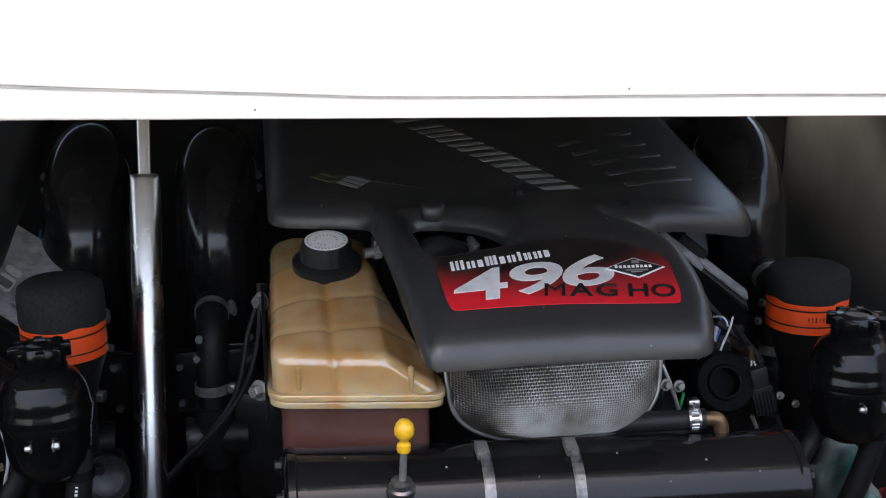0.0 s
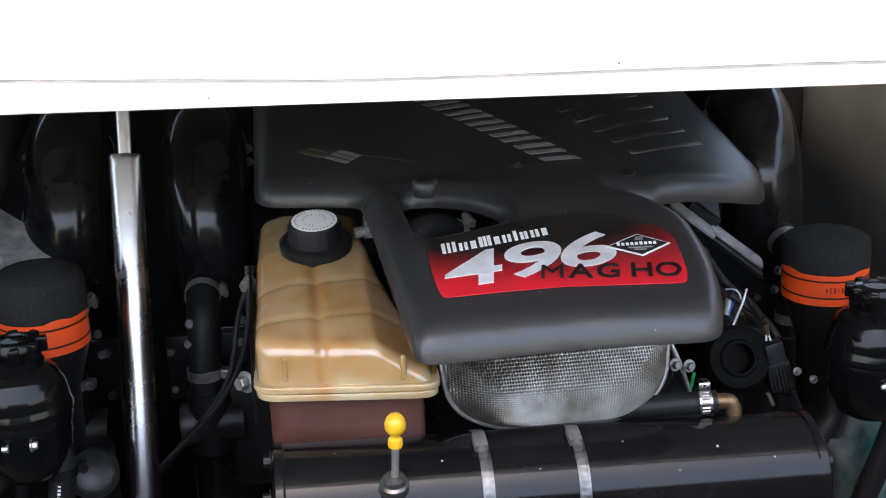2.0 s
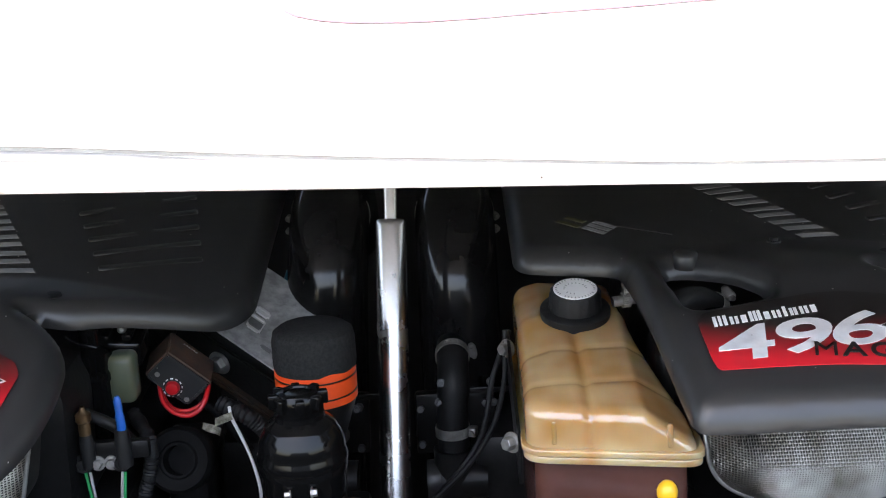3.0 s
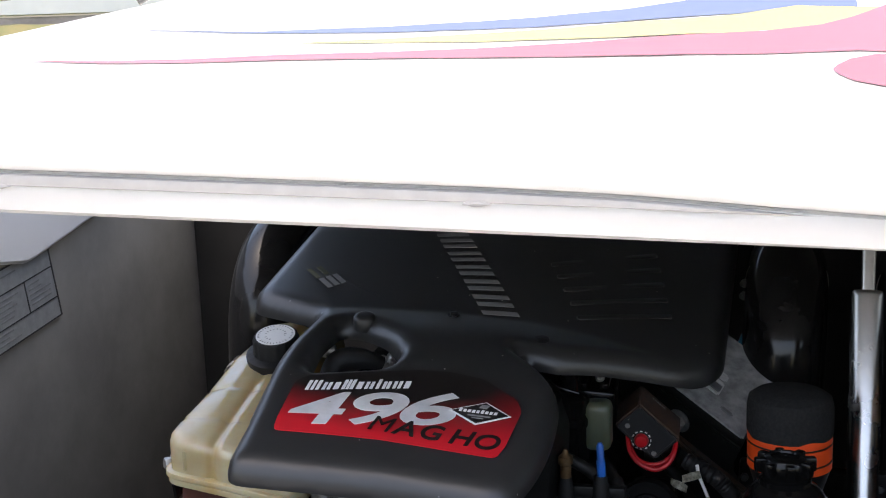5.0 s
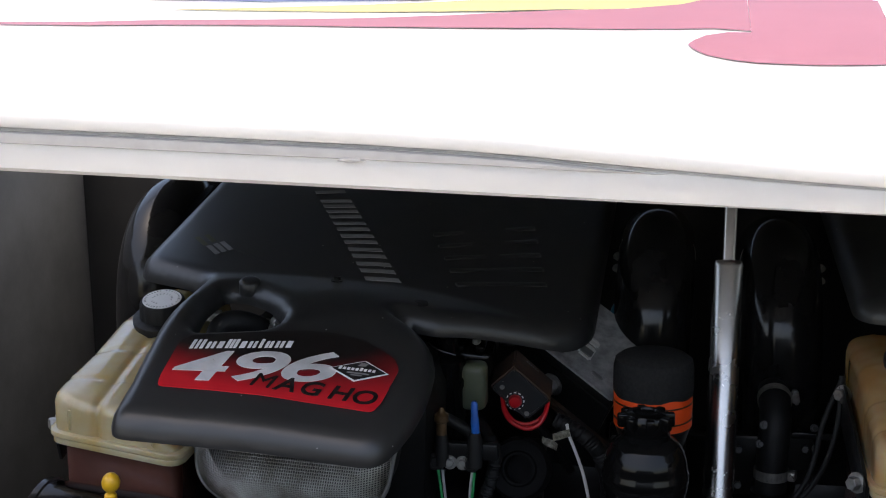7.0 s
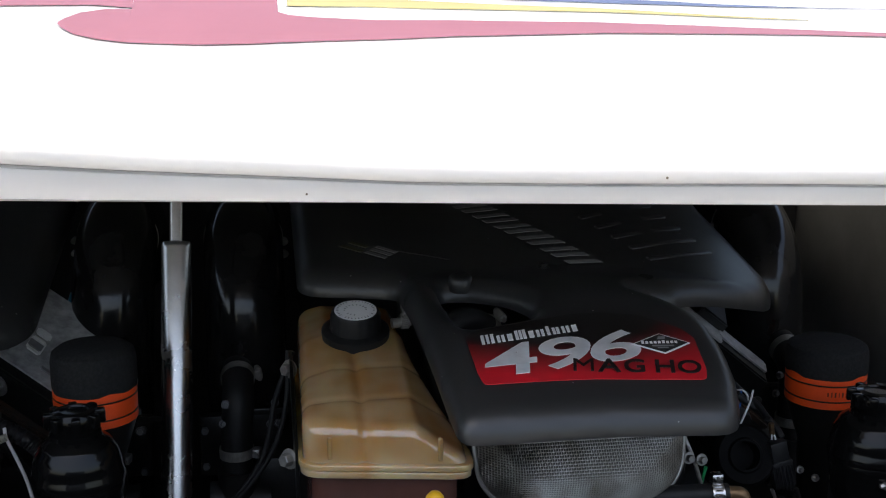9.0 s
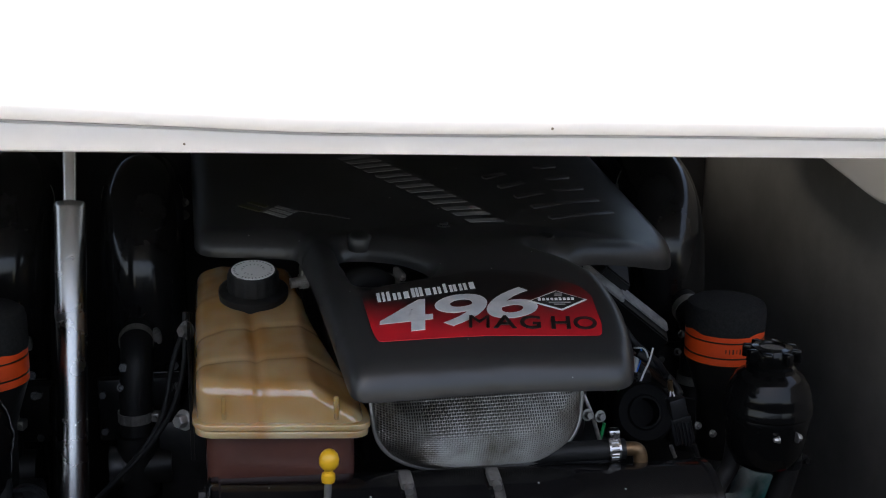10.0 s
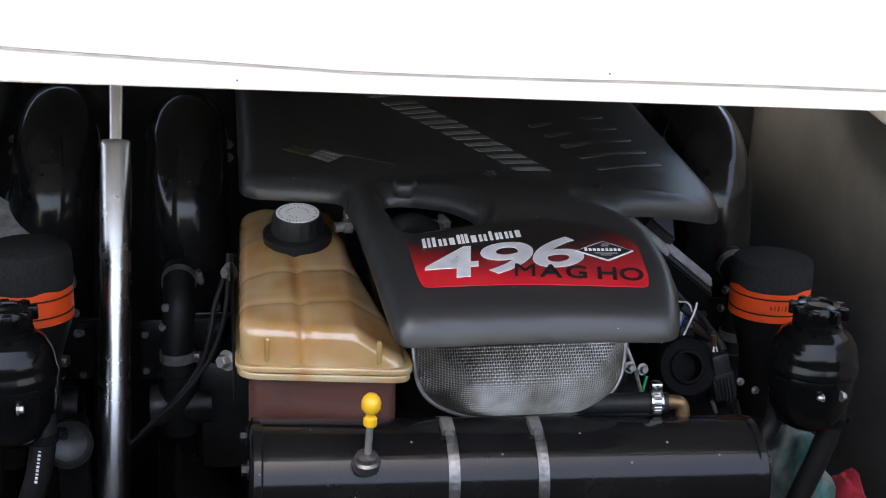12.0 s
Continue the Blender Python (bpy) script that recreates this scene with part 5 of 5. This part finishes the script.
for dx, turn, cx, cz in ((0.0, None, 0.507, 0.666), (0.0, TO_LEFT, 0.512, 0.697)):
    W = thing("belt_pulley", (dx + 0.517, 1.30, 0.55), "black round belt pulley housing", "pulley", "belt pulleys")
    part("disc", lathe([(0.018, -0.01), (0.035, -0.01), (0.038, -0.004), (0.038, 0.012), (0.034, 0.018), (0.026, 0.014), (0.022, 0.014), (0.020, 0.018), (0.017, 0.018), (0.017, -0.01), (0.018, -0.01)], (dx + cx, 1.285, cz), aim((-0.05, -0.9, 0.4)), 48), PULLEY, W)
    part("hub", lathe([(0, -0.012), (0.018, -0.012), (0.018, -0.006), (0, -0.006)], (dx + cx, 1.285, cz), aim((-0.05, -0.9, 0.4)), 24), PULLEY, W)
    part("arm", box((dx + cx, 1.335, 0.61), (0.05, 0.05, 0.20), 0.01), BLACK_SATIN, W)
    if turn:
        W.matrix_basis = turn @ W.matrix_basis

Y = thing("idler_pulley", (-0.224, 1.315, 0.50), "worn steel idler pulley beside the reservoir hose", "pulley")
part("wheel", lathe([(0, -0.006), (0.012, -0.006), (0.020, -0.002), (0.0235, -0.004), (0.0262, 0.004), (0.0275, 0.010), (0.0275, -0.018), (0, -0.018)], (-0.222, 1.305, 0.596), aim((0.15, -0.93, 0.33)), 40), GREY_WORN, Y)
part("arm", box((-0.222, 1.345, 0.55), (0.035, 0.04, 0.12), 0.008), BLACK_SATIN, Y)

# white tagged wire down from the breaker box
T = thing("tagged_wire", (-0.345, 1.33, 0.60), "thin white wire with paper tags", "wire")
part("wire", tube([(-0.360, 1.335, 0.735), (-0.357, 1.328, 0.724), (-0.347, 1.326, 0.699), (-0.337, 1.325, 0.668), (-0.331, 1.325, 0.627), (-0.34, 1.33, 0.585)], 0.0020, 8), WHITE_PAPER, T)
for (x, y, z), (rx, ry, rz) in (((-0.380, 1.322, 0.714), (60, 32, 20)), ((-0.366, 1.325, 0.724), (70, -22, -10)), ((-0.348, 1.322, 0.612), (75, -10, 0))):
    tag = bmesh.new()
    grid = [[tag.verts.new((0.0115 * u, 0.0045 * v, 0.0022 * math.sin(3.2 * u + v) + 0.0010 * u * v)) for v in (-1, 0, 1)] for u in (-1, -0.6, -0.2, 0.2, 0.6, 1)]
    for r, q in zip(grid, grid[1:]):
        for k in (0, 1):
            tag.faces.new((r[k], r[k + 1], q[k + 1], q[k]))
    bmesh.ops.solidify(tag, geom=tag.faces[:], thickness=0.0006)
    tag.transform(pose(x, y, z, rx, ry, rz))
    part("paper_tag", tag, TAG_PAPER, T, "creased yellowed paper tag")

# black looms
for pts, r, label in (
    ([(-0.47, 1.33, 0.735), (-0.442, 1.285, 0.715), (-0.446, 1.28, 0.678), (-0.456, 1.28, 0.64), (-0.47, 1.30, 0.5)], 0.008, "ribbed black cable loom before the port engine"),
    ([(-0.375, 1.35, 0.735), (-0.335, 1.34, 0.715), (-0.315, 1.345, 0.68), (-0.31, 1.36, 0.60), (-0.33, 1.38, 0.45)], 0.010, "ribbed black cable loom beside the breaker box"),
    ([(-0.53, 1.27, 0.77), (-0.50, 1.262, 0.762), (-0.47, 1.262, 0.745), (-0.455, 1.27, 0.72)], 0.007, "black rubber vacuum hose"),
    ([(-0.036, 1.37, 0.80), (-0.040, 1.36, 0.74), (-0.056, 1.355, 0.685), (-0.090, 1.355, 0.634), (-0.142, 1.36, 0.582), (-0.22, 1.37, 0.50)], 0.0032, "black cable running down from the coolant tank"),
    ([(-0.030, 1.40, 0.79), (-0.052, 1.39, 0.735), (-0.062, 1.38, 0.690), (-0.075, 1.375, 0.655), (-0.110, 1.37, 0.610), (-0.19, 1.38, 0.52)], 0.0034, "slack black cable behind the coolant tank"),
    ([(0.508, 1.31, 0.735), (0.535, 1.30, 0.715), (0.548, 1.285, 0.70), (0.552, 1.275, 0.69)], 0.005, "black wire loom beside the engine cover"),
    ([(0.506, 1.31, 0.711), (0.503, 1.31, 0.699), (0.497, 1.31, 0.687), (0.485, 1.31, 0.66), (0.475, 1.33, 0.60)], 0.0048, "ribbed black cable loom beside the engine cover"),
):
    single("cable_loom", tube(pts, r, 12, 20, (lambda q, w: (lambda s_: q + w * math.sin(s_ * 1800)))(r, 0.0009 if "ribbed" in label else 0.0)), RUBBER, label, "cable")

# loose wires and connector by the starboard engine
K = thing("wire_connector", (0.548, 1.27, 0.60), "black ribbed wire connector hanging by its loom", "connector")
lean = pose(0, 0, 0, 0, -14, 0)
part("body", box((0.546, 1.270, 0.676), (0.021, 0.018, 0.028), 0.002, lean), GREY_CASE, K)
part("plug", box((0.553, 1.270, 0.648), (0.027, 0.016, 0.036), 0.002, lean), GREY_CASE, K)
part("collar", box((0.549, 1.269, 0.663), (0.025, 0.020, 0.006), 0.001, lean), GREY_CASE, K)
for k in range(5):
    part("rib", box((0.5435 + 0.0048 * k, 1.2605, 0.6475 - 0.0012 * k), (0.0020, 0.003, 0.034), 0.0007, lean), GREY_CASE, K)
part("sleeve", tube([(0.5355, 1.27, 0.712), (0.5365, 1.27, 0.703), (0.538, 1.27, 0.698)], 0.0034, 10), BRASS, K, "brown cable sleeve")
for dx in (-0.0025, 0.0025):
    part("core_wire", tube([(0.5375 + dx * 0.5, 1.268, 0.699), (0.5385 + dx, 1.267, 0.692)], 0.0011, 6), WHITE_PAPER, K, "thin white wire end")
part("cable", tube([(0.470, 1.33, 0.800), (0.488, 1.335, 0.776), (0.511, 1.33, 0.742), (0.530, 1.30, 0.725), (0.535, 1.28, 0.714)], 0.0042, 10), RUBBER, K, "black cable")
part("terminal", tube([(0.537, 1.26, 0.631), (0.544, 1.26, 0.615)], 0.0024, 8), ZINC, K, "bare metal terminal pin")
for pts, r, m, label in (
    ([(0.530, 1.315, 0.738), (0.520, 1.30, 0.728), (0.514, 1.30, 0.713), (0.508, 1.30, 0.697), (0.506, 1.305, 0.688)], 0.0013, WHITE_PAPER, "thin white wire beside the engine cover"),
    ([(0.503, 1.31, 0.742), (0.510, 1.30, 0.7445), (0.516, 1.30, 0.738), (0.520, 1.305, 0.728)], 0.0011, WHITE_PAPER, "thin pale wire looping beside the cover"),
    ([(0.512, 1.31, 0.742), (0.512, 1.308, 0.728), (0.507, 1.307, 0.712)], 0.0012, BLUE, "thin blue wire beside the engine cover"),
    ([(0.497, 1.315, 0.708), (0.490, 1.31, 0.695), (0.484, 1.305, 0.682)], 0.0018, ZINC, "braided bare wire under the clip"),
    ([(0.491, 1.315, 0.700), (0.486, 1.31, 0.688), (0.480, 1.305, 0.676)], 0.0012, GREEN, "thin green wire under the clip"),
    ([(0.428, 1.20, 0.693), (0.425, 1.20, 0.680), (0.421, 1.20, 0.664)], 0.0022, GREEN, "thin green wire by the flame arrestor"),
    ([(0.563, 1.25, 0.635), (0.572, 1.25, 0.610), (0.580, 1.25, 0.580)], 0.0030, RUBBER, "black wire below the connector"),
):
    single("wire", tube(pts, r, 8), m, label, "wire")
single("wire_sleeve", tube([(0.507, 1.31, 0.730), (0.506, 1.31, 0.720), (0.505, 1.31, 0.711)], 0.0036, 12), SILVER_TAG, "pale grey heat shrink sleeve on a wire", "sleeve")
single("wire_clip", box((0.498, 1.325, 0.715), (0.026, 0.012, 0.014), 0.003), GREEN, "green plastic wire clip", "clip")
for x, z in ((0.566, 0.659), (0.586, 0.647)):
    single("small_bolt", bolt((x, 1.25, z), (0.1, -1, 0.3), 0.0032, 0.005), ZINC, "small zinc bolt behind the connector", "bolt", "small bolts behind the connector")
single("link_rod", tube([(0.405, 1.21, 0.725), (0.414, 1.20, 0.70), (0.424, 1.195, 0.665)], 0.0025, 8), ZINC, "thin zinc plated link rod", "rod")
for x, z in ((0.405, 0.707), (0.420, 0.704)):
    single("hex_bolt", bolt((x, 1.195, z), (0.2, -1, 0.2), 0.0046, 0.006), ZINC, "zinc plated hexagon bolt by the flame arrestor", "bolt", "bolts by the flame arrestor")
single("blue_connector", box((-0.315, 1.60, 0.813), (0.014, 0.012, 0.022), 0.003, pose(0, 0, 0, 0, 20, 0)), TURQUOISE, "turquoise plastic wire connector", "connector")
single("wire", tube([(-0.352, 1.60, 0.834), (-0.345, 1.595, 0.822), (-0.350, 1.60, 0.812), (-0.342, 1.60, 0.806)], 0.002, 8), RED, "thin red wire behind the filter", "wire")


# ---- crumpled rags and bag low beside the starboard wall ----
def crumpled(center, size, seed, amount):
    bm = bmesh.new()
    bmesh.ops.create_icosphere(bm, subdivisions=4, radius=1)
    for v in bm.verts:
        d = v.co.normalized()
        n_ = noise.noise(d * 1.7 + Vector((seed, 0, 0))) * 0.5 + noise.noise(d * 3 + Vector((0, seed, 0))) * 0.3 + noise.noise(d * 7 + Vector((0, 0, seed))) * 0.10
        v.co = Vector((d.x * size[0], d.y * size[1], d.z * size[2])) * (1 + amount * n_)
    bm.transform(Matrix.Translation(center))
    return bm


BAG = material("white and teal printed bag", (0.32, 0.33, 0.32), 0.5, vary=0.5, scale=16, second=(0.015, 0.12, 0.11))
RAG = material("red cloth rag", (0.34, 0.012, 0.03), 0.9, vary=0.4, scale=40, bump=0.5, bump_scale=500)
single("crumpled_bag", crumpled((0.695, 1.33, 0.44), (0.046, 0.08, 0.105), 3.0, 0.45), BAG, "crumpled white and teal plastic bag", "bag")
single("cloth_rag", crumpled((0.752, 1.29, 0.395), (0.030, 0.07, 0.105), 8.0, 0.4), RAG, "crumpled red cloth rag", "rag")
single("battery_box", box((0.75, 1.36, 0.18), (0.30, 0.40, 0.27), 0.012), BLACK_SATIN, "black battery box under the rags", "battery box")

# ---- safety plate on the port wall ----
P = thing("warning_plate", (LEFT + 0.002, 1.565, 0.76), "dark grey embossed plate with framed fields", "plate")
U, V = Vector((0, 0.251, 0.034)), Vector((0, 0.024, -0.125))
O = Vector((LEFT + 0.003, 1.425, 0.890))


def on_plate(u0, v0, u1, v1, depth, mat, name):
    bm = bmesh.new()
    vs = [bm.verts.new(O + U * u + V * v + Vector((k, 0, 0))) for k in (0, depth) for u, v in ((u0, v0), (u1, v0), (u1, v1), (u0, v1))]
    for f in ((0, 1, 2, 3), (4, 5, 6, 7), (0, 1, 5, 4), (1, 2, 6, 5), (2, 3, 7, 6), (3, 0, 4, 7)):
        bm.faces.new([vs[k] for k in f])
    return part(name, bm, mat, P, smooth=0)


PLATE_GREY = material("embossed plate grey", (0.34, 0.345, 0.335), 0.5, vary=0.2, scale=60, bump=0.3, bump_scale=300)
LINE_DARK = material("dark engraved line", (0.03, 0.03, 0.03), 0.6, vary=0.2, scale=60)
TEXT_GREY = material("embossed text grey", (0.27, 0.272, 0.265), 0.6, vary=0.3, scale=120)
on_plate(0, 0, 1, 1, 0.002, PLATE_GREY, "sheet")
for u0, v0, u1, v1 in ((0, 0, 1, 0.018), (0, 0.982, 1, 1), (0, 0, 0.012, 1), (0.988, 0, 1, 1), (0, 0.30, 1, 0.315), (0, 0.72, 1, 0.735), (0.345, 0.30, 0.355, 0.73), (0.675, 0.30, 0.685, 0.73)):
    on_plate(u0, v0, u1, v1, 0.0028, LINE_DARK, "frame_line")
rnd = random.Random(4)
for c0, c1, r0, r1, rows in ((0.05, 0.80, 0.77, 0.95, 3), (0.03, 0.31, 0.36, 0.68, 5), (0.38, 0.64, 0.36, 0.68, 5), (0.71, 0.96, 0.36, 0.68, 5), (0.1, 0.7, 0.07, 0.25, 2)):
    for k in range(rows):
        v = r0 + (r1 - r0) * (k + 0.3) / rows
        on_plate(c0, v, c0 + (c1 - c0) * rnd.uniform(0.45, 0.98), v + 0.018, 0.0026, TEXT_GREY, "text_bar")


# ---- stainless rail and cleat at the hatch's far corner ----
rail = thing("grab_rail", (-1.62, 1.8, 0.93), "polished stainless grab rail beyond the hatch", "rail")
part("tube", tube([(-2.6, 1.8, 1.228), (-2.1, 1.8, 1.290), (-1.64, 1.8, 1.328), (-1.27, 1.8, 1.352), (-1.0, 1.8, 1.364)], 0.0155, 20), STEEL, rail)
for x, z in ((-2.45, 1.244), (-1.05, 1.362)):
    part("post", tube([(x, 1.8, z), (x, 1.8, 0.93)], 0.0115, 16), STEEL, rail)
cleat = thing("mooring_cleat", (-0.93, 1.27, 1.295), "chrome mooring cleat on the hatch corner", "cleat")
along = Vector((0.08, 0.047, 0.0145))
c0 = Vector((-0.980, 1.238, 1.2885))
part("horn_bar", tube([c0 + Vector((0, 0, 0.002)), c0 + along * 0.25 + Vector((0, 0, 0.012)), c0 + along * 0.6 + Vector((0, 0, 0.022)), c0 + along * 1.1 + Vector((0, 0, 0.026)), c0 + along * 1.6 + Vector((0, 0, 0.022)), c0 + along * 1.95 + Vector((0, 0, 0.012))], 0.0065, 16), STEEL, cleat)
for u in (0.45, 0.75, 1.25, 1.55):
    foot = c0 + along * u
    part("stem", tube([foot + Vector((0, 0, -0.004)), foot + Vector((0, 0, 0.022))], 0.0048, 14), STEEL, cleat)
part("base", box(c0 + along * 1.0 + Vector((0, 0, -0.001)), (0.09, 0.026, 0.008), 0.003, pose(0, 0, 0, 0, -9, 30)), STEEL, cleat)

# ---- small marks on the hatch's lip ----
MARK = material("brown gelcoat chip", (0.16, 0.13, 0.10), 0.7, vary=0.5, scale=200)
for x, y, up, r in ((-0.0275, 0.8489, 0.42, 0.0009), (0.2430, 0.8408, 1.45, 0.0011)):
    bm = lathe([(0, 0), (r, 0), (r * 0.7, 0.0003), (0, 0.0004)], (x, y - 0.0002, lip_z(x) + up * seam_z(x)), aim((0, -1, 0)), 10)
    part("chip", bm, MARK, hatch, "small brown chip in the gelcoat")
for x in (-0.492, -0.905):
    bm = crumpled((x, 0.8462, lip_z(x) + 0.0246), (0.010, 0.0012, 0.0020), 5 + x, 0.8)
    part("scuff", bm, LIGHT_RUBBER, hatch, "grey scuffed nick")
